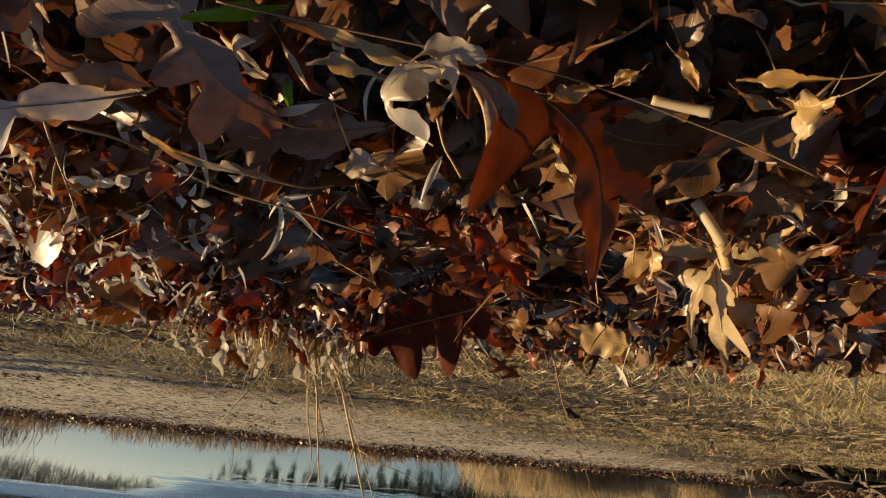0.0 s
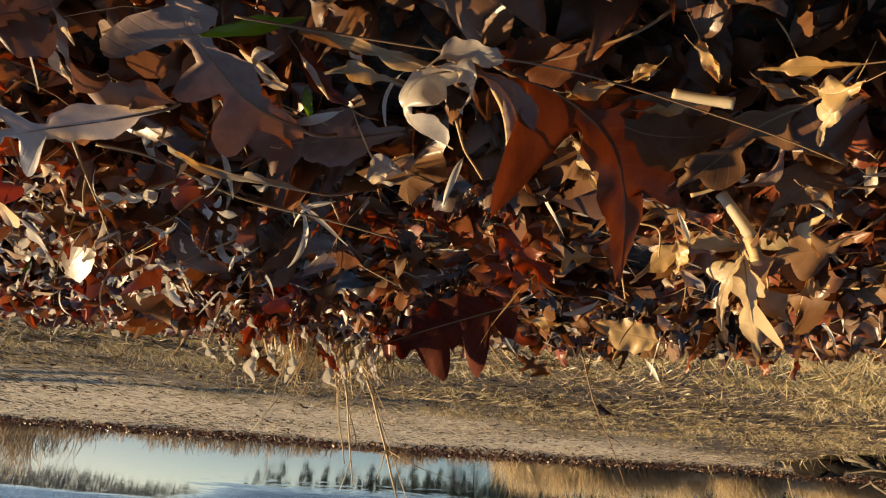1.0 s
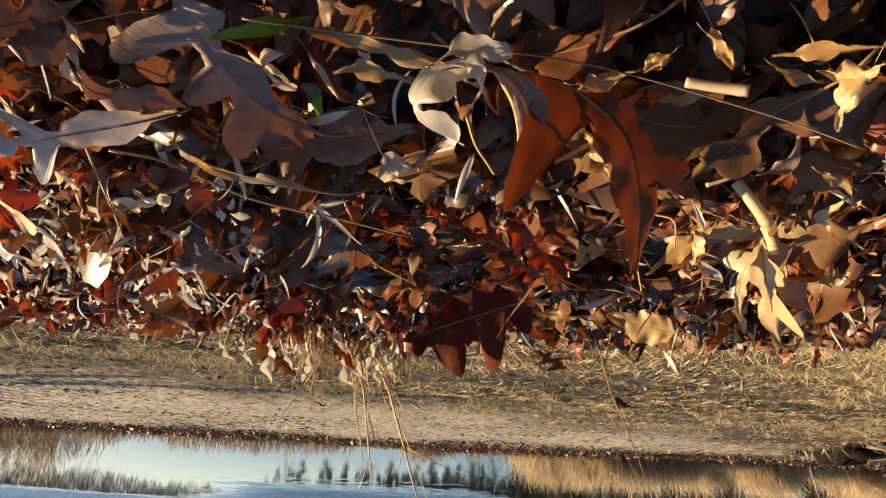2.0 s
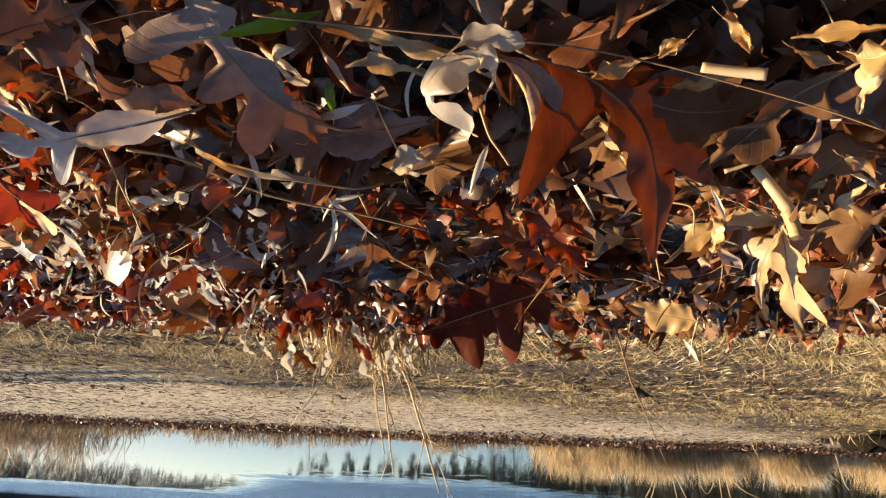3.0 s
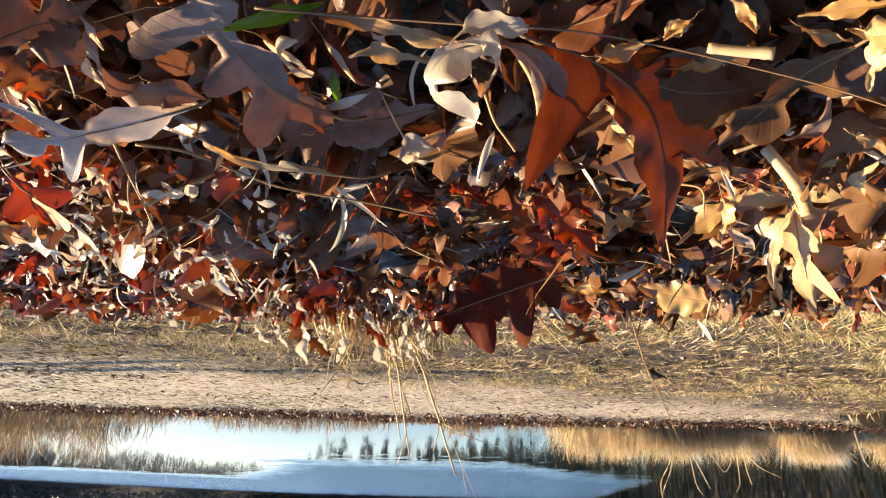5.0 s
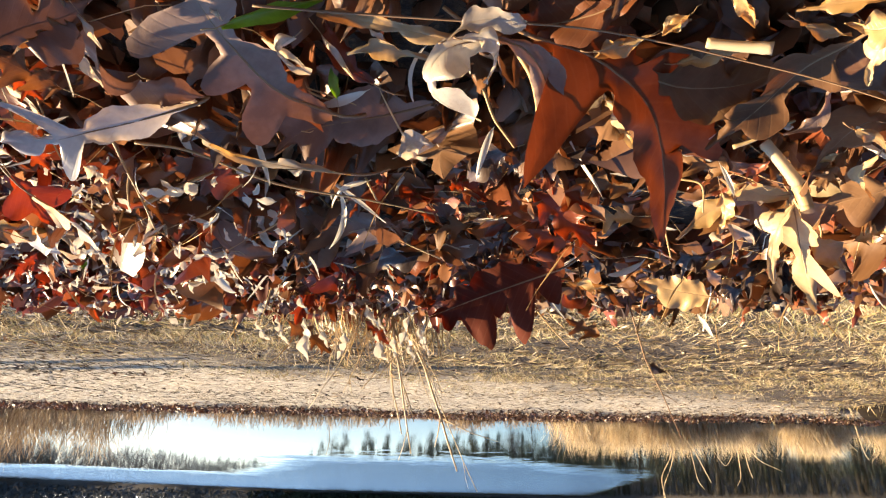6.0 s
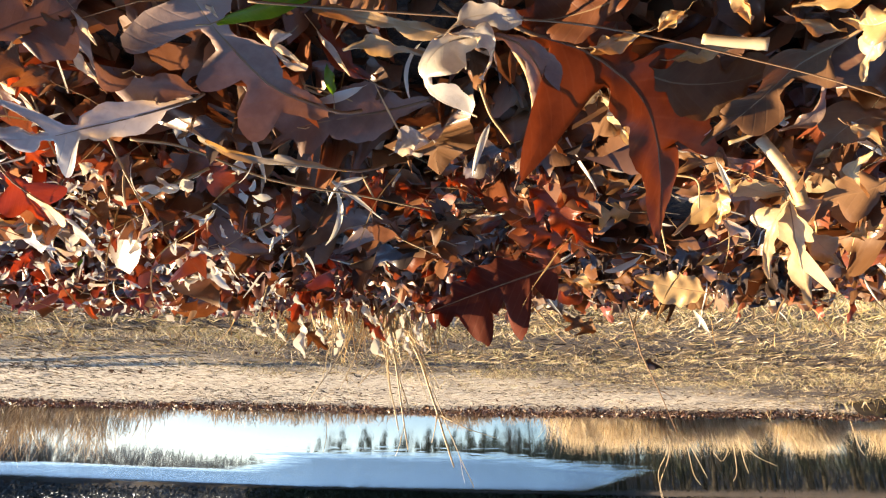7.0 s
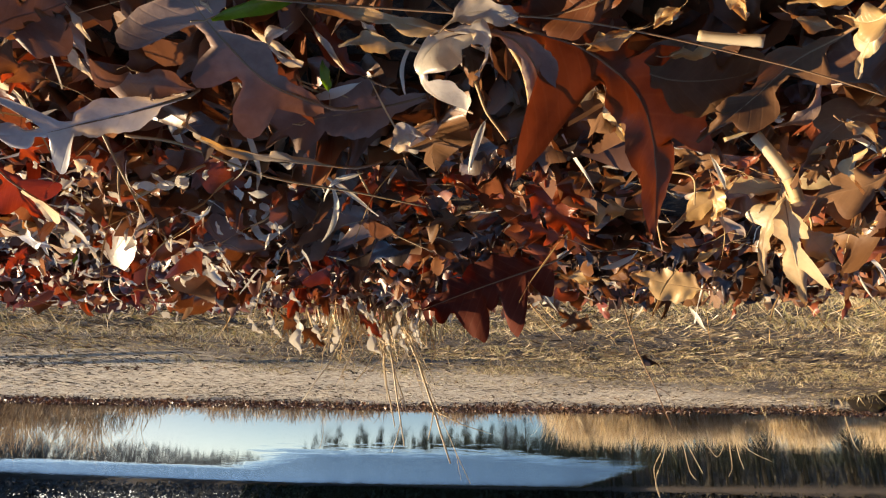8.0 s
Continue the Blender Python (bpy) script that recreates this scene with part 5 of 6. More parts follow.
lay_stem("straw_stem", [(-0.153, 0.384, 0.848), (-0.166, 0.381, 0.854), (-0.168, 0.389, 0.870)], 0.0009, 0.0005, "thin dry straw stem lying across the leaves", stem_mat, "stem")
lay_stem("straw_stem", [(-0.269, 0.435, 0.847), (-0.274, 0.438, 0.860), (-0.273, 0.443, 0.871)], 0.0012, 0.0006, "thin dry straw stem lying across the leaves", stem_mat, "stem")
lay_stem("straw_stem", [(-0.166, 0.332, 0.854), (-0.177, 0.326, 0.852), (-0.194, 0.313, 0.847)], 0.0013, 0.0008, "thin dry straw stem lying across the leaves", stem_mat, "stem")
lay_stem("broken_stick", [(-0.117, 0.243, 0.852), (-0.130, 0.240, 0.856), (-0.143, 0.236, 0.860)], 0.0023, 0.0028, "short pale broken stick lit by the sun", sedge_mat, "stick")
lay_stem("broken_stick", [(-0.172, 0.309, 0.864), (-0.181, 0.311, 0.876), (-0.189, 0.313, 0.888)], 0.0031, 0.0036, "broken pale plant stem leaning among leaves", sedge_mat, "stick")
lay_stem("broken_stick", [(-0.217, 0.360, 0.863), (-0.220, 0.362, 0.872), (-0.222, 0.364, 0.878)], 0.0044, 0.004, "broken brown plant stem among the leaves", stem_mat, "stick")
FIXED = len(KEEP)
lay_stem("reed_stalk", [(-2.985, 8.648, 0.084), (-2.919, 8.705, 0.467), (-2.799, 8.758, 0.742), (-2.851, 8.747, 1.110)], 0.008, 0.004, "tall bent golden reed stalk at the water's edge", sedge_mat, "reed")
lay_stem("reed_stalk", [(-3.012, 8.639, 0.084), (-2.934, 8.705, 0.536), (-2.807, 8.759, 0.877), (-2.860, 8.744, 1.143)], 0.007, 0.004, "tall bent golden reed stalk at the water's edge", sedge_mat, "reed")
lay_stem("reed_stalk", [(-3.107, 8.610, 0.121), (-3.164, 8.619, 0.468), (-3.203, 8.619, 0.739), (-3.266, 8.599, 0.859)], 0.006, 0.003, "tall bent golden reed stalk at the water's edge", sedge_mat, "reed")
lay_stem("reed_stalk", [(-3.105, 8.614, 0.156), (-3.237, 8.594, 0.503), (-3.348, 8.565, 0.779)], 0.0065, 0.0035, "tall bent golden reed stalk at the water's edge", sedge_mat, "reed")
lay_stem("reed_stalk", [(-3.668, 8.395, 0.202), (-3.667, 8.418, 0.472), (-3.667, 8.430, 0.705), (-3.620, 8.455, 0.816)], 0.006, 0.003, "tall bent golden reed stalk at the water's edge", sedge_mat, "reed")
lay_stem("reed_stalk", [(-3.721, 8.371, 0.204), (-3.749, 8.386, 0.540), (-3.787, 8.378, 0.724)], 0.0065, 0.003, "tall bent golden reed stalk at the water's edge", sedge_mat, "reed")
lay_stem("reed_stalk", [(-3.689, 8.389, 0.237), (-3.868, 8.330, 0.507), (-4.078, 8.237, 0.640)], 0.005, 0.002, "tall bent golden reed stalk at the water's edge", sedge_mat, "reed")
lay_stem("reed_stalk", [(-3.689, 8.389, 0.237), (-3.538, 8.479, 0.572), (-3.439, 8.514, 0.470)], 0.005, 0.002, "tall bent golden reed stalk at the water's edge", sedge_mat, "reed")
lay_stem("reed_stalk", [(-4.805, 7.793, 0.144), (-4.846, 7.796, 0.428), (-4.881, 7.781, 0.528)], 0.0055, 0.0025, "tall bent golden reed stalk at the water's edge", sedge_mat, "reed")
lay_stem("reed_stalk", [(1.610, 9.301, -0.022), (1.568, 9.338, 0.278), (1.598, 9.349, 0.503)], 0.005, 0.003, "tall bent golden reed stalk at the water's edge", brown_sedge_mat, "reed")

r1 = np.random.RandomState(5)
CHOICE = [(brown_mat, "dry brown oak leaf on the leaf bed"), (red_mat, "red-brown oak leaf glowing in low sun"), (grey_mat, "curled grey-brown oak leaf on the leaf bed"),
          (tan_mat, "golden tan oak leaf, sunlight put into its colour"), (dark_mat, "dark leaf, wet or toned for shade, in the leaf bed")]
placed = 0
while placed < 190:                                     # the loose leaves on top of the bed
    x, y, z = near_pile(r1)
    if math.hypot(x, y) < 0.2 or y > pile_edge(x) - 0.05 or any((x - k.x) ** 2 + (y - k.y) ** 2 < 0.07 ** 2 for k in KEEP[:FIXED]):
        continue
    if any((x - k.x) ** 2 + (y - k.y) ** 2 < 0.03 ** 2 for k in KEEP[FIXED:]):
        continue
    # leaf tones are shared out by how light falls on each side
    share = (0.43, 0.18, 0.03, 0.16, 0.20) if x < 0 else ((0.25, 0.48, 0.17, 0.04, 0.06) if y > 0.55 else (0.37, 0.05, 0.44, 0.06, 0.08))
    if (-0.34 if y < 0.5 else -0.62) < x < 0.16 and y > 0.46:                  # more dark leaves in the hollow, standing in for its shade
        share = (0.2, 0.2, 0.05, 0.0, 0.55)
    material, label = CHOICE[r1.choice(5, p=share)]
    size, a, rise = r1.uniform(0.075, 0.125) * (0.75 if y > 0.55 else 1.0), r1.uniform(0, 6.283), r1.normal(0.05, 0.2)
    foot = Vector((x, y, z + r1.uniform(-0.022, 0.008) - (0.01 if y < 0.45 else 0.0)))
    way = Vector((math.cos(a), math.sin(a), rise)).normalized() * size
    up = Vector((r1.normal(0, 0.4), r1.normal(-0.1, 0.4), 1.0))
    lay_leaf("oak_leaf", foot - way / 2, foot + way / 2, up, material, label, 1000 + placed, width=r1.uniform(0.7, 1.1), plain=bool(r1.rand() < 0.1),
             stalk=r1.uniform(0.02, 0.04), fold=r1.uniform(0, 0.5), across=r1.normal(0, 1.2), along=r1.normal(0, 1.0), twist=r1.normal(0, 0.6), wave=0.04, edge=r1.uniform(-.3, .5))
    placed += 1

for k in range(36):                                     # pale slivers whose colour stands in for white sun glare
    x, y = r1.uniform(0.2, 0.62), r1.uniform(0.36, 0.85)
    foot = Vector((x, y, float(litter_top(x, y)) + r1.uniform(0.0, 0.02)))
    way = Vector((r1.normal(0.3, 0.7), r1.normal(-0.5, 0.5), r1.normal(0, 0.3))).normalized() * r1.uniform(0.018, 0.038)
    material, label = ((pale_mat, "pale curled oak leaf, whitened for sunlight"), (silver_mat, "silvery oak leaf sliver, pale for glare, on the leaf bed"))[k % 2]
    lay_leaf("oak_leaf", foot - way / 2, foot + way / 2, (r1.normal(0.6, 0.3), r1.normal(0.1, 0.3), 0.7), material, label, 3000 + k, width=0.35,
             plain=bool(k % 3), stalk=0.015, across=r1.normal(0, 0.9), along=r1.normal(0, 0.9))

scatter("leaf_litter", 3000, over_pile, 11, litter_mat, LOW, 1, (0.07, 0.12), (-0.045, 0.0), "deep bed of dry brown oak leaves on the bank", "leaf litter", 0.35)
scatter("leaf_litter", 2200, round_pile, 14, litter_mat, LOW, 1, (0.06, 0.11), (-0.02, 0.0), "scattered dry oak leaves thinning out round the leaf bed", "leaf litter", 0.3)


def near_bed(r):
    x, y = r.uniform(-0.5, 0.5), r.uniform(0.12, 0.5)
    return x, y, float(litter_top(x, y))


scatter("leaf_litter", 700, near_bed, 13, litter_mat, FULL, 2, (0.06, 0.11), (-0.045, -0.014), "brown oak leaves packed in the leaf bed", "leaf litter", 0.25)
scatter("leaf_litter", 330, red_side, 15, red_litter_mat, FULL, 2, (0.045, 0.09), (-0.02, 0.014), "dark red oak leaves lying on top of the leaf bed", "leaf litter", 0.5, top=True)
scatter("leaf_litter", 400, gold_side, 12, litter_mat, FULL, 3, (0.045, 0.10), (-0.02, 0.012), "loose curled oak leaves lying on top of the leaf bed", "leaf litter", 0.4, top=True)

def chips(name, n, place, seed, material, size, label, narrow=0.4):
    """Small curled scraps of leaf, joined into one mesh."""
    r = np.random.RandomState(seed)
    V, F, U, count = [], [], [], 0
    flat, faces, uv = leaf_grid(r, LOW, 2, 1.0, True)
    faces = np.array(faces)
    for _ in range(n):
        x, y, z = place(r)
        if y > pile_edge(x) + 0.08 or math.hypot(x, y) < (0.42 if narrow > 0.6 else 0.3):
            continue
        v = curl_leaf(flat * (narrow * r.uniform(0.5, 1.8), 1, 1), r, r.uniform(*size), across=r.normal(0, 1.4), along=r.normal(0, 1.0 if narrow > 0.1 else 0.4), twist=r.normal(0, 0.8), wave=0.02, flap=0.12 * narrow, edge=0.2 * narrow)
        v = v @ np.array(Euler((r.normal(0, 0.9), r.normal(0, 0.9), r.uniform(0, 6.28))).to_matrix()).T + (x, y, z + r.uniform(-0.005, 0.022))
        V.append(v), U.append(uv), F.append(faces + count)
        count += len(v)
    return tagged(mesh_object(name, np.concatenate(V), np.concatenate(F), material, uvs=np.concatenate(U)), label, "leaf litter", kind="stuff")


chips("leaf_scraps", 900, near_pile, 71, scrap_mat, (0.012, 0.04), "small curled pale and red leaf scraps on the leaf bed", 0.8)
chips("dry_straws", 360, near_pile, 73, stem_mat, (0.04, 0.10), "thin dry straws tangled in the leaf bed", 0.025)
def sunlit_side(r):
    y = r.uniform(0.30, 1.05)
    x = r.uniform(0.25, 0.72) * y
    return x, y, float(litter_top(x, y)) + 0.012


# white scraps sprinkled on the sun's side as painted glints
chips("pale_scraps", 460, sunlit_side, 74, pod_mat, (0.005, 0.019), "small white curled leaf scraps put in for sun glints", 0.7)
chips("straw_scraps", 330, near_pile, 72, pod_mat, (0.02, 0.06), "thin bleached straw scraps on the leaf bed", 0.2)

# ---- grass, sedge, wrack ----
def blades(name, n, place, seed, material, long, wide, lean, label, category, bend=0.6, parts=3, clump=False, edge_on=False):
    """Many grass blades in one mesh; place gives the foot of each."""
    r = np.random.RandomState(seed)
    foot = place(r, n)
    n = len(foot)
    L = r.uniform(*long, n)
    if clump:
        L = L * (0.4 + 0.8 * smooth(-0.35, 0.45, fbm(foot[:, 0], foot[:, 1], 6.0, seed, 3)))
    W = r.uniform(*wide, n) * (0.7 + 0.12 * foot[:, 1])
    az = r.uniform(0, 6.283, n)
    tilt = np.abs(r.normal(0, lean, n)) if lean < 1 else np.clip(r.normal(lean, 0.3 if lean < 1.35 else 0.16, n), 0, 1.6)
    if edge_on:
        tilt = np.clip(r.normal(1.54, 0.05, n), 1.3, 1.6)
    turn = r.uniform(0, 6.283, n)
    d = np.stack([np.cos(az), np.sin(az), np.zeros(n)], 1)
    side = np.stack([np.cos(turn), np.sin(turn), np.zeros(n)], 1)
    if edge_on:                                          # strips that lie on their edge
        side = np.stack([0.35 * np.cos(turn), 0.35 * np.sin(turn), np.ones(n)], 1)
    V = np.empty((n, 2 * parts + 1, 3))
    crook = bend * r.uniform(0.2, 1.4, n)
    pos = foot.copy()
    for k in range(parts + 1):
        a = tilt + crook * k / parts
        if k == parts:
            V[:, 2 * k] = pos
        else:
            w = (W * (1 - 0.6 * k / parts))[:, None]
            V[:, 2 * k], V[:, 2 * k + 1] = pos - side * w / 2, pos + side * w / 2
            step = d * np.sin(a)[:, None] + np.array((0, 0, 1.0)) * np.cos(a)[:, None]
            pos = pos + step * (L / parts)[:, None]
    base = np.arange(n)[:, None] * (2 * parts + 1)
    quads = np.concatenate([base + np.array([[2 * k, 2 * k + 1, 2 * k + 3, 2 * k + 2]]) for k in range(parts - 1)])
    tris = base + np.array([[2 * parts - 2, 2 * parts - 1, 2 * parts]])
    ob = mesh_object(name, V.reshape(-1, 3), quads.tolist() + tris.tolist(), material)
    return tagged(ob, label, category, kind="stuff")


def on_bank(x0, x1, y0, y1, keep=None, spread=0.0):
    def place(r, n):
        y = y0 + (y1 - y0) * r.rand(n) ** (spread or 1.7)
        x = r.uniform(-1, 1, n) * (0.9 + y * 0.85) if x0 is None else r.uniform(x0, x1, n)
        ok = np.ones(n, bool) if keep is None else keep(r, x, y)
        x, y = x[ok], y[ok]
        return np.stack([x, y, height(x, y) - 0.003], 1)
    return place


def thatch_here(r, x, y):
    dens = smooth(5.4, 3.5, y + 0.55 * x + 0.9 * fbm(x, y, 1.5, 21, 3)) * (0.12 + 0.88 * smooth(-0.35, 0.35, fbm(x, y, 14.0, 22, 3)))
    dens = np.maximum(dens, smooth(-3.2, -4.2, x + 0.2 * fbm(x, y, 2.0, 9, 2)))
    return (r.rand(len(x)) < dens) & (y > pile_edge(x) - 0.15) & (((x + 5.0) / 1.1) ** 2 + ((y - 6.1) / 1.3) ** 2 + 0.45 * fbm(x, y, 5.0, 24, 3) > 1)


blades("dry_grass", 300000, on_bank(None, 0, 0.62, 6.5, thatch_here), 31, thatch_mat, (0.022, 0.08), (0.0020, 0.0052), 1.22,
       "short matted straw-coloured lawn grass on the bank", "grass", parts=2, clump=True)


def behind_here(r, x, y):
    return (np.hypot(x, y) > 1.2) & (r.rand(len(x)) < 0.4 + 0.6 * smooth(-0.3, 0.4, fbm(x, y, 2.0, 23, 3))) & ((y < pile_edge(x)) | (np.abs(x) > 2.2 + 0.8 * y))


blades("dry_grass", 60000, on_bank(-7, 7, -6.0, 3.0, behind_here, 1.0), 36, thatch_mat, (0.03, 0.09), (0.002, 0.005), 1.0,
       "short dry grass round the leaf bed", "grass", parts=2, clump=True)


def crumbs_here(r, x, y):
    return r.rand(len(x)) < 0.35 + 0.65 * smooth(0.0, 0.6, fbm(x, y, 2.5, 41, 3))


blades("straw_bits", 150000, on_bank(None, 0, 1.6, 8.5, crumbs_here, 1.1), 32, bits_mat, (0.015, 0.09), (0.002, 0.0062), 1.5,
       "loose straw, bark bits and twigs strewn over the sand", "straw", bend=0.04, parts=2, edge_on=True)
blades("straw_mat", 150000, on_bank(None, 0, 0.8, 6.5, thatch_here), 33, thatch_mat, (0.02, 0.10), (0.001, 0.0034), 1.45,
       "flattened dead straw matted over the bank", "straw", bend=0.25, parts=3, edge_on=True)


def at_wrack(r):
    x = r.uniform(-9, 9)
    y = 8.3 + r.uniform(-0.75, 0.65) + 0.12 * r.randn() + 0.12 * math.sin(x * 1.3) + 0.22 * float(fbm(x, 0.0, 3.0, 6, 3))
    return x, y, float(height(x, y)) + 0.012


scatter("wrack_line", 13500, at_wrack, 51, wrack_mat, None, 1, (0.025, 0.075), (-0.01, 0.06), "band of wet dark leaf litter washed up along the waterline", "leaf litter", 0.6, limit=False)


def on_sand(r):
    y = r.uniform(1.6, 8.2)
    x = r.uniform(-1, 1) * (0.9 + y * 0.8)
    return x, y, float(height(x, y)) + 0.008


scatter("beach_leaves", 500, on_sand, 53, beach_mat, LOW, 1, (0.02, 0.05), (-0.008, 0.0), "small dead leaves and bark flakes strewn over the sand", "leaf litter", 0.08, limit=False)


def sedge_place(x0, x1, y0, y1, gap, seed):
    def place(r, n):
        x = r.uniform(x0, x1, n)
        y = y0 + (y1 - y0) * r.rand(n)
        ok = r.rand(n) < np.clip(gap(x) + 0.3 * fbm(x, y, 4.0, seed, 2), 0, 1)
        x, y = x[ok], y[ok]
        return np.stack([x, y, np.maximum(height(x, y), -0.03)], 1)
    return place


blades("golden_sedge", 34000, sedge_place(-8.5, -1.2, 8.45, 9.3, lambda x: smooth(-1.1, -2.3, x), 5), 61, sedge_mat, (0.28, 0.50), (0.0022, 0.0052), 0.2,
       "dense golden sedge standing along the waterline", "sedge", bend=0.7, parts=4, clump=True)
blades("brown_sedge", 26000, sedge_place(-2.6, 9.0, 8.5, 9.2, lambda x: 0.55 + 0.4 * smooth(4.0, 6, x), 6), 62, brown_sedge_mat, (0.06, 0.26), (0.003, 0.006), 0.25,
       "sparse brown sedge along the waterline", "sedge", bend=0.7, parts=4, clump=True)
blades("brown_sedge", 10000, sedge_place(4.3, 11, 8.9, 11.5, lambda x: 0.1 + 0.8 * smooth(4.7, 5.8, x), 8), 63, brown_sedge_mat, (0.30, 0.72), (0.003, 0.006), 0.32,
       "taller brown sedge standing in the shallow water", "sedge", bend=0.8, parts=4, clump=True)

# ---- dry weed, twig, roots ----
def dry_weed():
    """A dead weed at the pile's edge: thin jointed stalks with side twigs, straw blades and bleached seed blades."""
    weed = tagged(new("dry_weed"), "dead straw-coloured weed with thin stalks at the leaf edge", "weed")
    weed.location = (0.115, 1.02, 0.735)
    r = np.random.RandomState(8)
    tips = [(0.208, 1.02, 0.921, 0.0012), (0.045, 1.04, 0.938, 0.0014), (-0.022, 1.03, 1.010, 0.0023), (-0.052, 1.05, 1.036, 0.0009), (0.048, 1.03, 0.985, 0.0017), (0.188, 1.03, 0.885, 0.0008), (0.001, 1.03, 0.899, 0.0009), (0.158, 1.03, 0.897, 0.0010),
            (0.079, 1.04, 0.903, 0.0010), (0.009, 1.04, 0.893, 0.0010), (0.064, 1.045, 0.955, 0.0016), (0.02, 1.03, 0.91, 0.0009), (0.13, 1.04, 0.89, 0.0012)]
    for x, y, z, thick in tips:
        end = np.array((x, y, z)) - np.array(weed.location)
        foot = np.array((end[0] * 0.25 + r.normal(0, 0.012), r.normal(0, 0.01), 0.0))
        t = np.linspace(0, 1, 8)[:, None]
        bow = np.sin(t * math.pi) * np.array((r.normal(0, 0.012), r.normal(0, 0.012), 0.0))
        path = foot + (end - foot) * t + bow + r.normal(0, 0.0012, (8, 3))
        v, f = tube(path, np.linspace(thick * 1.25, thick * 0.6, 8), 6)
        stalk = mesh_object("stalk", v, f, weed_mat, weed)
        for k in range(3):
            i = r.randint(3, 7)
            off = np.array((r.normal(0, 0.03), r.normal(0, 0.02), abs(r.normal(0.02, 0.02))))
            tv, tf = tube([path[i], path[i] + off * 0.5 + (0, 0, 0.004), path[i] + off], [thick * 0.4, thick * 0.3, thick * 0.15], 4)
            mesh_object("twig", tv, tf, weed_mat, stalk)
    # seed blades set nearer than the stalks, to fit the camera's view
    pods = [((0.186, 0.844, 0.827), (0.181, 0.857, 0.881)), ((0.051, 0.870, 0.841), (0.037, 0.874, 0.873)), ((0.035, 0.870, 0.829), (0.024, 0.874, 0.859)),
            ((0.154, 0.835, 0.772), (0.137, 0.844, 0.798)), ((0.129, 0.848, 0.799), (0.120, 0.857, 0.822)), ((0.195, 0.835, 0.797), (0.190, 0.844, 0.823)),
            ((0.215, 0.827, 0.787), (0.209, 0.835, 0.806)), ((-0.014, 0.861, 0.813), (-0.022, 0.867, 0.832)), ((0.070, 0.870, 0.843), (0.061, 0.874, 0.871)),
            ((0.157, 0.853, 0.824), (0.145, 0.859, 0.842))]
    for k in range(13):
        a = np.array((r.normal(0.11, 0.07), 0.88 + r.normal(0, 0.03), r.uniform(0.79, 0.845)))
        pods.append((tuple(a), tuple(a + (r.normal(-0.008, 0.008), 0.006, r.uniform(0.02, 0.045)))))
    for k, (a, b) in enumerate(pods):
        flat, faces, uv = leaf_grid(r, FULL, 3, 1.0, True)
        m, size = frame_of(a, b, (0.7, -0.7, 0.1))
        v = curl_leaf(flat, r, size, fold=0.3, across=0.6, along=r.normal(0, 0.5), wave=0.03)
        v = v * ((0.55 if k < 10 else 0.32), 1, 1)
        v = np.array([m @ Vector(p) for p in v]) - np.array(weed.location)
        mesh_object("seed_blade", v, faces, pod_mat, weed, "bleached white seed blade", uvs=uv)
    for k in range(160):
        x = r.normal(0.0, 0.07)
        z0 = r.uniform(0.02, 0.06)
        p0 = np.array((x, r.normal(0, 0.025), z0))
        d = np.array((r.normal(0, 0.25), r.normal(0, 0.2), 1.0))
        L = r.uniform(0.03, 0.085)
        w = r.uniform(0.001, 0.003)
        c = np.array((r.normal(0, 0.4), r.normal(0, 0.2), 0.0))
        t = np.linspace(0, 1, 5)
        mid = p0 + d * (L * t)[:, None] + c * (L * t * t)[:, None]
        side = np.array((math.cos(k), math.sin(k), 0.1)) * w
        wide = (1 - t * 0.8)[:, None]
        v = np.concatenate([mid - side * wide, mid + side * wide])
        mesh_object("straw_blade", v, [(i, i + 1, i + 6, i + 5) for i in range(4)], stem_mat if k % 3 else weed_mat, weed)
    return weed


dry_weed()


def leaning_twig():
    """A bare twig standing in the leaves, with one dark withered leaf."""
    twig = tagged(new("leaning_twig"), "thin bare twig with one dark withered leaf", "twig")
    twig.location = (-0.227, 0.812, 0.745)
    pts = np.array([(-0.227, 0.812, 0.735), (-0.247, 0.833, 0.815), (-0.262, 0.842, 0.872), (-0.281, 0.845, 0.917), (-0.299, 0.845, 0.970)]) - np.array(twig.location)
    v, f = tube(pts, [0.0013, 0.0011, 0.0009, 0.0007, 0.0005], 6)
    mesh_object("stalk", v, f, rib_mat, twig)
    v, f = tube([pts[3], pts[3] + (-0.012, 0, 0.006), pts[3] + (-0.022, 0.002, 0.014)], [0.0006, 0.0005, 0.0003], 5)
    mesh_object("side_twig", v, f, rib_mat, twig)
    r = np.random.RandomState(3)
    flat, faces, uv = leaf_grid(r, FULL, 3, 1.3, True)
    v = curl_leaf(flat, r, 0.027, fold=0.5, across=0.8) @ np.array(Euler((0.6, 0.9, 2.2)).to_matrix()).T + pts[2] + (-0.004, 0, 0.006)
    mesh_object("withered_leaf", v, faces, dark_mat, twig, "dark withered leaf", uvs=uv)
    return twig


leaning_twig()


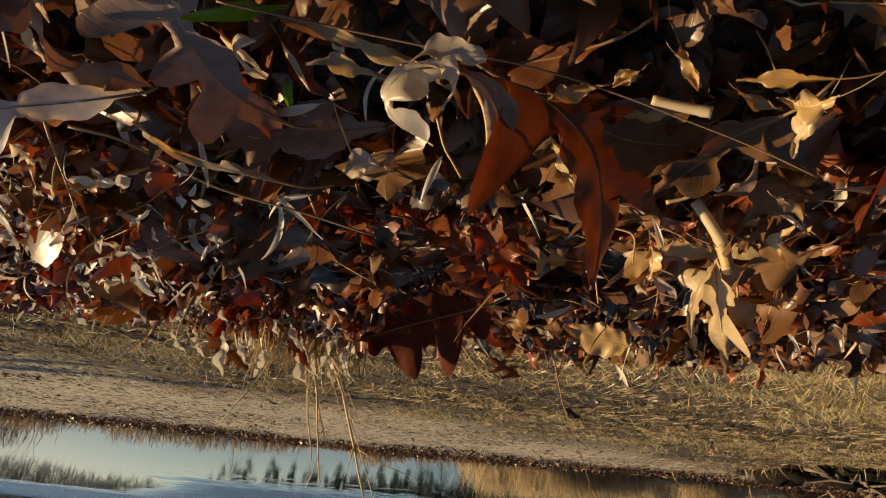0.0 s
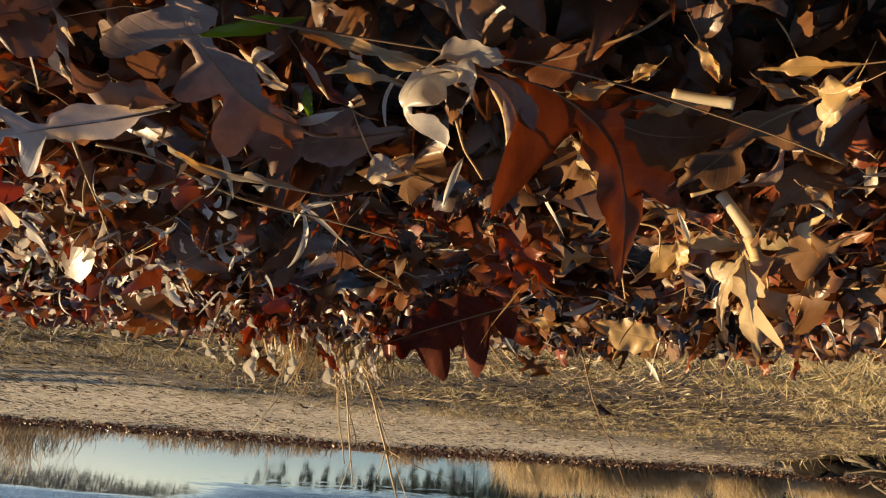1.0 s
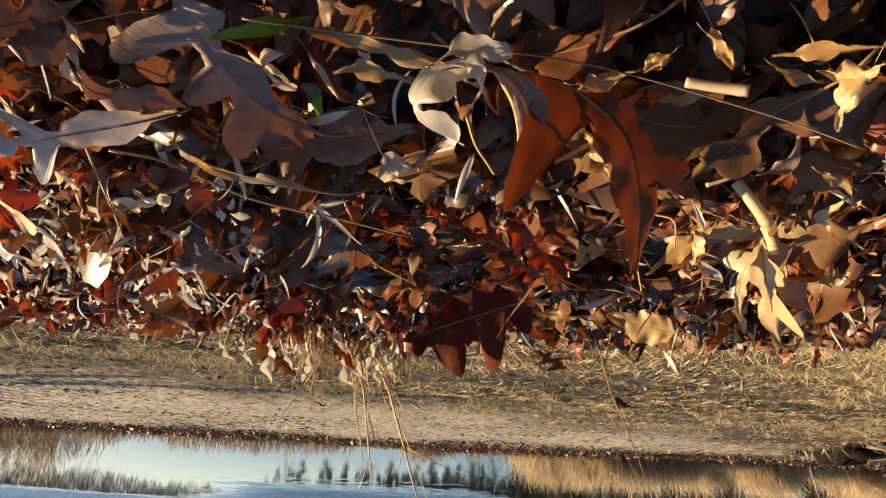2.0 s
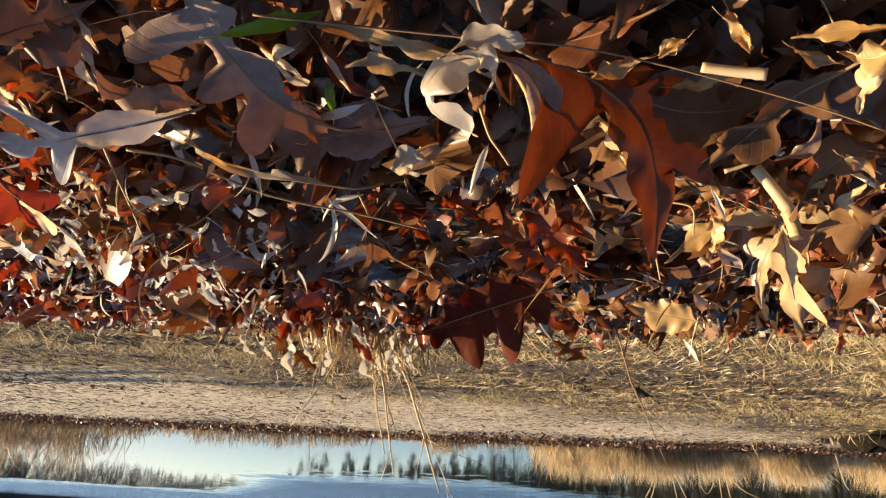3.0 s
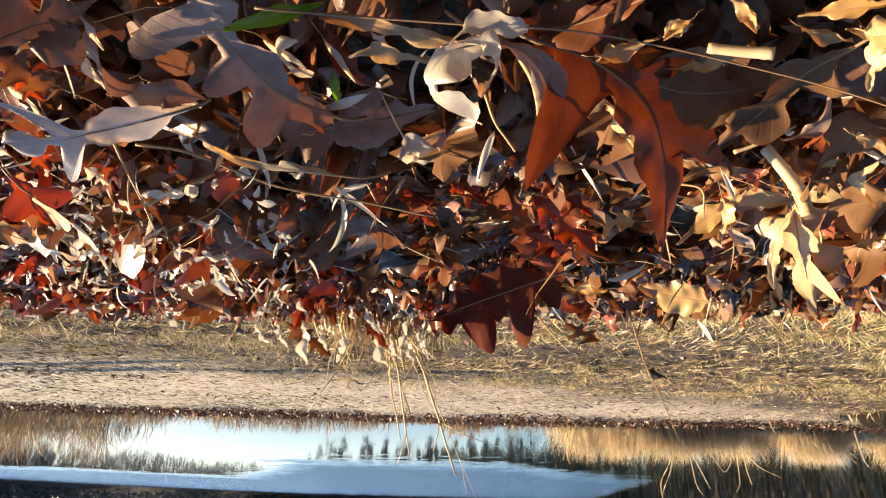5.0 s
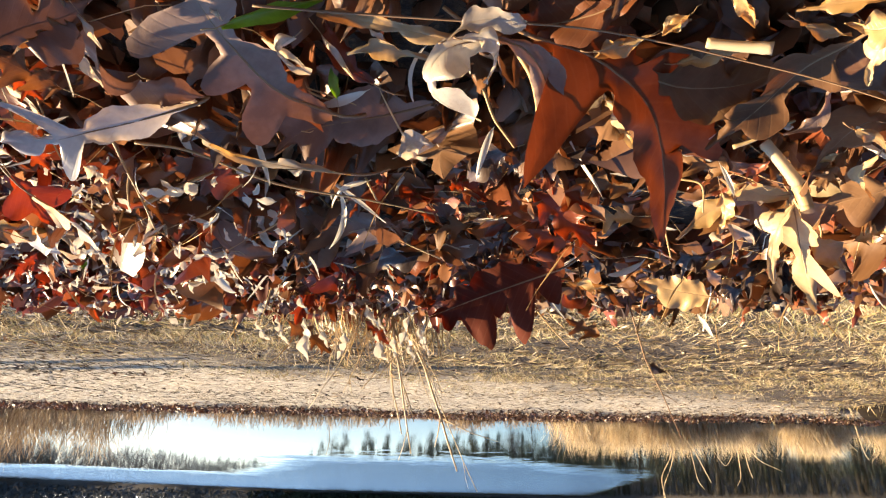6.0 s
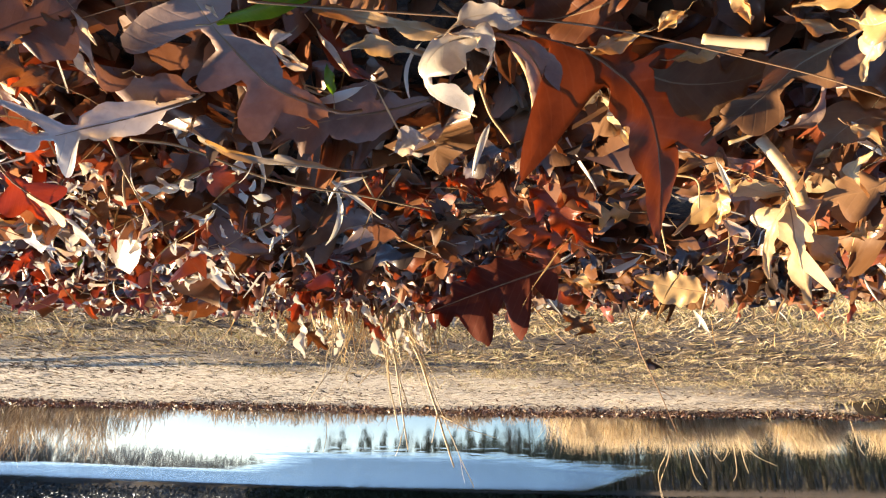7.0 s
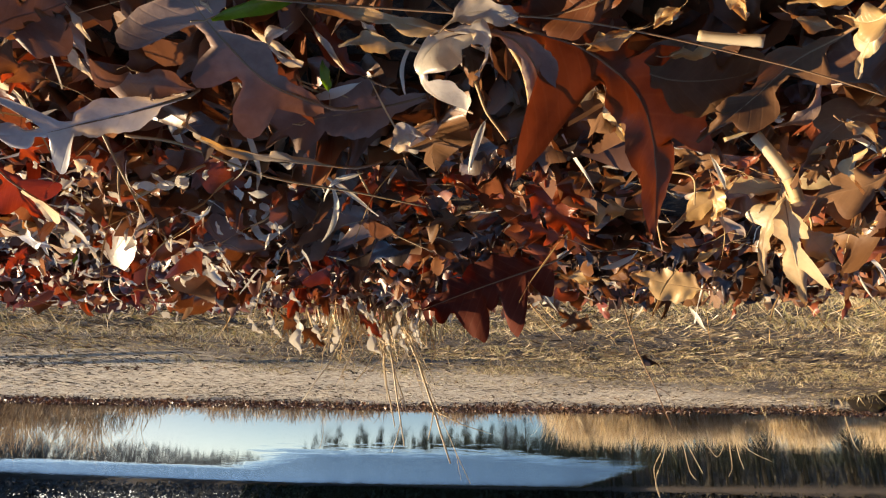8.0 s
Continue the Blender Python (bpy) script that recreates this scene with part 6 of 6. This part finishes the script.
def bare_roots():
    """Roots of a shore tree, washed bare over dark hollows in the bank's end."""
    roots = tagged(new("tree_roots"), "bare grey tree roots washed out of the bank", "roots")
    roots.location = (-4.7, 5.8, 0.1)
    r = np.random.RandomState(14)
    for k in range(48):
        a = r.uniform(-0.6, 1.2)
        start = np.array((r.uniform(-1.3, 0.5), r.uniform(-1.0, 0.2), r.uniform(0.16, 0.30)))
        n = 8
        steps = np.stack([r.normal(-0.05, 0.14, n) + 0.10 * math.sin(a), r.normal(0.13, 0.10, n), r.normal(-0.05, 0.07, n)], 1)
        path = start + np.cumsum(steps, 0)
        path[:, 2] = np.maximum(path[:, 2], height(path[:, 0] - 4.7, path[:, 1] + 5.8) - 0.1 - 0.02)
        v, f = tube(path, np.linspace(r.uniform(0.008, 0.024), 0.004, n), 8)
        v = v + 0.008 * np.sin(v * 60)
        mesh_object("root", v, f, root_mat, roots)
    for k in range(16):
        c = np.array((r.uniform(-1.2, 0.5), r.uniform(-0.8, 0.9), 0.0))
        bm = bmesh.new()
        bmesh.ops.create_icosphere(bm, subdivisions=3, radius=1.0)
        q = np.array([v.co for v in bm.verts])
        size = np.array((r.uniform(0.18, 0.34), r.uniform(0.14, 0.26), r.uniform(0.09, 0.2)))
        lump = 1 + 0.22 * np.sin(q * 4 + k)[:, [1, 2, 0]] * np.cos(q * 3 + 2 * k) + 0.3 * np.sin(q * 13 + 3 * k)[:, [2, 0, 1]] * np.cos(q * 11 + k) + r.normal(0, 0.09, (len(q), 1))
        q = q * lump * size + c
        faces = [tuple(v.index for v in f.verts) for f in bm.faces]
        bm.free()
        mesh_object("earth_clod", q, faces, clod_mat, roots, "mossy earth clod, near-black for the hollows' shade")
    return roots


root_mat = straw_material("root_bark", [(0.0, (0.06, 0.05, 0.036)), (0.6, (0.16, 0.13, 0.095)), (1.0, (0.36, 0.31, 0.24))], 0.85, 0.0)
# mossy earth painted near-black to pass for shaded hollows
clod_mat = straw_material("mossy_shade_earth", [(0.0, (0.008, 0.006, 0.005)), (0.8, (0.016, 0.012, 0.009)), (1.0, (0.035, 0.032, 0.014))], 0.95, 0.0)
bare_roots()


def over_roots(r, n):
    x, y = r.uniform(-6.2, -3.7, n), r.uniform(4.6, 7.6, n)
    ok = (fbm(x, y, 4.0, 18, 2) > 0.1) & (r.rand(n) < 0.6)
    x, y = x[ok], y[ok]
    return np.stack([x, y, height(x, y) + 0.02], 1)


blades("dry_grass", 1100, over_roots, 35, thatch_mat, (0.06, 0.16), (0.003, 0.006), 0.8, "dry grass hanging over the bare roots", "grass")


# ---- far woods ----
def far_wood(name, n, x0, x1, deep, tall, seed, material, label):
    """A distant wood: a ragged mass of small tufts, its top rising and falling tree by tree."""
    r = np.random.RandomState(seed)
    x = r.uniform(x0, x1, n)
    y = far_shore(x) + 1.5 + deep * r.rand(n) ** 1.4
    top = tall(x) * (0.72 + 0.28 * np.abs(np.sin(x * 1.05 + 2 * np.sin(x * 0.37 + seed)))) * (0.85 + 0.15 * np.sin(y * 0.9))
    z = top * r.rand(n) ** 1.25
    s = r.uniform(0.10, 0.36, n)[:, None]
    d1, d2 = r.normal(0, 1, (n, 3)), r.normal(0, 1, (n, 3))
    d1 /= np.linalg.norm(d1, axis=1)[:, None]
    d2 /= np.linalg.norm(d2, axis=1)[:, None]
    p = np.stack([x, y, z + np.maximum(height(x, y), 0)], 1)
    V = np.stack([p - d1 * s, p - d2 * s * 0.6, p + d1 * s, p + d2 * s * 0.6], 1).reshape(-1, 3)
    return tagged(mesh_object(name, V, np.arange(4 * n).reshape(-1, 4), material), label, "woods", kind="stuff")


far_wood("far_woods", 68000, -30, 27, 14, lambda x: np.interp(x, [-30, -22, -1, 3, 22, 30, 40], [14, 9.5, 8.5, 5, 3.6, 3.0, 3.0]), 1, needle_mat, "dark low woods along the far bank")
def oak_wood():
    """Dry-leaved oak wood, unseen, added on the rise behind to block blue sky."""
    r = np.random.RandomState(41)
    n = 52000
    a = r.uniform(2.5, 6.1, n)
    d = 9 + 8 * r.rand(n)
    x, y = d * np.cos(a), d * np.sin(a)
    z = height(x, y) + (5.0 + 3.0 * fbm(x, y, 0.8, 44, 3)) * r.rand(n) ** 0.8
    s = r.uniform(0.12, 0.34, n)[:, None]
    d1, d2 = r.normal(0, 1, (n, 3)), r.normal(0, 1, (n, 3))
    d1 /= np.linalg.norm(d1, axis=1)[:, None]
    d2 /= np.linalg.norm(d2, axis=1)[:, None]
    p = np.stack([x, y, z], 1)
    V = np.stack([p - d1 * s, p - d2 * s * 0.6, p + d1 * s, p + d2 * s * 0.6], 1).reshape(-1, 3)
    return tagged(mesh_object("oak_wood", V, np.arange(4 * n).reshape(-1, 4), litter_mat, uvs=np.tile([(0.2, 0), (0.5, 0.3), (0.8, 1), (0.5, 0.7)], (n, 1))), "unseen brown oak wood added behind the bank for warm fill", "woods", kind="stuff")


oak_wood()
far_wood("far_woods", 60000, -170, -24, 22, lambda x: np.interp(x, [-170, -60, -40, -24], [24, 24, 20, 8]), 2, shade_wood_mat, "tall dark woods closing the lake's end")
far_wood("far_woods", 42000, 24, 95, 12, lambda x: np.interp(x, [24, 34, 45, 60, 170], [3.2, 3.4, 3.6, 4.0, 6]), 3, haze_wood_mat, "leafless woods on the far bank, blue-grey for haze")

# ---- far trees ----
def far_tree(seed, tall, conifer):
    """A tapered trunk with limbs and a ragged crown of many small tufts."""
    r = np.random.RandomState(seed)
    tree = new("pine_tree" if conifer else "bare_tree")
    z = np.linspace(0, tall, 9)
    path = np.stack([np.cumsum(r.normal(0, 0.06, 9)), np.cumsum(r.normal(0, 0.06, 9)), z], 1)
    tv, tf = tube(path, tall * 0.018 * (1 - z / tall * 0.9), 7)
    mesh_object("trunk", tv, tf, bark_mat, tree)
    V, F = [], []
    LV, LF, lc = [], [], 0
    c = 0
    for k in range(46):
        h = tall * r.uniform(0.12 if conifer else 0.25, 0.97)
        a = r.uniform(0, 6.283)
        reach = tall * (0.24 * (1.06 - h / tall) + 0.02) * r.uniform(0.6, 1.2) if conifer else tall * 0.22 * r.uniform(0.5, 1.1)
        root = np.array([np.interp(h, z, path[:, 0]), np.interp(h, z, path[:, 1]), h])
        end = root + np.array([math.cos(a) * reach, math.sin(a) * reach, reach * (r.uniform(-.15, .25) if conifer else r.uniform(.4, 1.2))])
        bv, bf = tube([root, (root + end) / 2 + (0, 0, 0.05 * reach), end], [0.006 * tall, 0.004 * tall, 0.001 * tall], 4)
        LV.append(bv), LF.extend([tuple(i + lc for i in q) for q in bf])
        lc += len(bv)
        for j in range(26 if conifer else 16):
            p = root + (end - root) * r.uniform(0.25, 1.05) + r.normal(0, 0.06 * reach + 0.1, 3)
            s = r.uniform(0.12, 0.34) if conifer else r.uniform(0.05, 0.16)
            e = np.array(Euler(r.uniform(0, 6.28, 3)).to_matrix())
            q = np.array([(-s, 0, 0), (0, -s * .5, 0), (s, 0, 0), (0, s * .5, 0.1 * s)]) @ e.T + p
            V.append(q), F.append((c, c + 1, c + 2, c + 3))
            c += 4
    tagged(mesh_object("limbs", np.concatenate(LV), LF, bark_mat, tree), kind="stuff")
    tagged(mesh_object("crown", np.concatenate(V), F, needle_mat if conifer else haze_wood_mat, tree), kind="stuff")
    return tree


kinds = [far_tree(100 + k, t, c) for k, (t, c) in enumerate([(9.0, True), (11.0, True), (7.5, True), (16.0, True), (19.0, True), (12.0, False)])]
for k in kinds:
    tagged(k, "dark evergreen pine on the far bank" if k.name.startswith("pine") else "leafless tree on the far bank with haze-grey crown", "tree", "far trees")
rt = np.random.RandomState(77)


def plant(kind, x, y, scale=1.0):
    m = pose(x, y, float(height(x, y)) - 0.1, 0, 0, rt.uniform(0, 360)) @ Matrix.Scale(scale, 4)
    made = copy_thing(kinds[kind], m)
    made.scale = (scale,) * 3
    return made


for k in range(64):                                     # open row of pines across the lake
    x = -26 + k * 0.76 + rt.uniform(-0.6, 0.6)
    plant(rt.choice([0, 1, 2, 2, 5]), x, float(far_shore(x)) + rt.uniform(4, 14), rt.uniform(0.8, 1.1) * float(np.interp(x, [-24, -2, 4, 22], [1.15, 1.0, 0.95, 0.7])))
for k in range(46):                                     # tall wood closing the lake's end
    x = -27 - k * 1.4 + rt.uniform(-1, 1)
    plant(rt.choice([3, 4, 4, 1]), x, float(far_shore(x)) + rt.uniform(3, 16), rt.uniform(0.9, 1.3))
for k in range(22):
    x = 40 + k * 2.2 + rt.uniform(-1, 1)
    plant(rt.choice([0, 1, 2, 5]), x, float(far_shore(x)) + rt.uniform(3, 12), rt.uniform(0.22, 0.36))
def sapling(x, y, tall, seed):
    """A slender leafless young tree on the near bank; its shadow streaks the sand."""
    r = np.random.RandomState(seed)
    tree = tagged(new("young_tree"), "slender leafless young tree on the near bank", "tree", "bank trees")
    tree.location = (x, y, float(height(x, y)) - 0.05)
    z = np.linspace(0, tall, 10)
    path = np.stack([np.cumsum(r.normal(0, 0.05, 10)), np.cumsum(r.normal(0, 0.05, 10)), z], 1)
    v, f = tube(path, np.linspace(0.16, 0.05, 10), 10)
    mesh_object("trunk", v, f, bark_mat, tree)
    for k in range(9):
        h = r.uniform(0.35, 0.95) * tall
        root = np.array([np.interp(h, z, path[:, j]) for j in range(3)])
        a, reach = r.uniform(0, 6.28), r.uniform(0.4, 1.0)
        end = root + reach * np.array((math.cos(a) * 0.7, math.sin(a) * 0.7, 0.8))
        v, f = tube([root, (root + end) / 2 + r.normal(0, 0.04, 3), end], [0.016, 0.010, 0.004], 5)
        mesh_object("limb", v, f, bark_mat, tree)


sapling(10.5, 5.9, 3.3, 1)
sapling(9.6, 5.0, 2.3, 2)
for k in kinds:
    for o in list(k.children_recursive) + [k]:
        bpy.data.objects.remove(o)
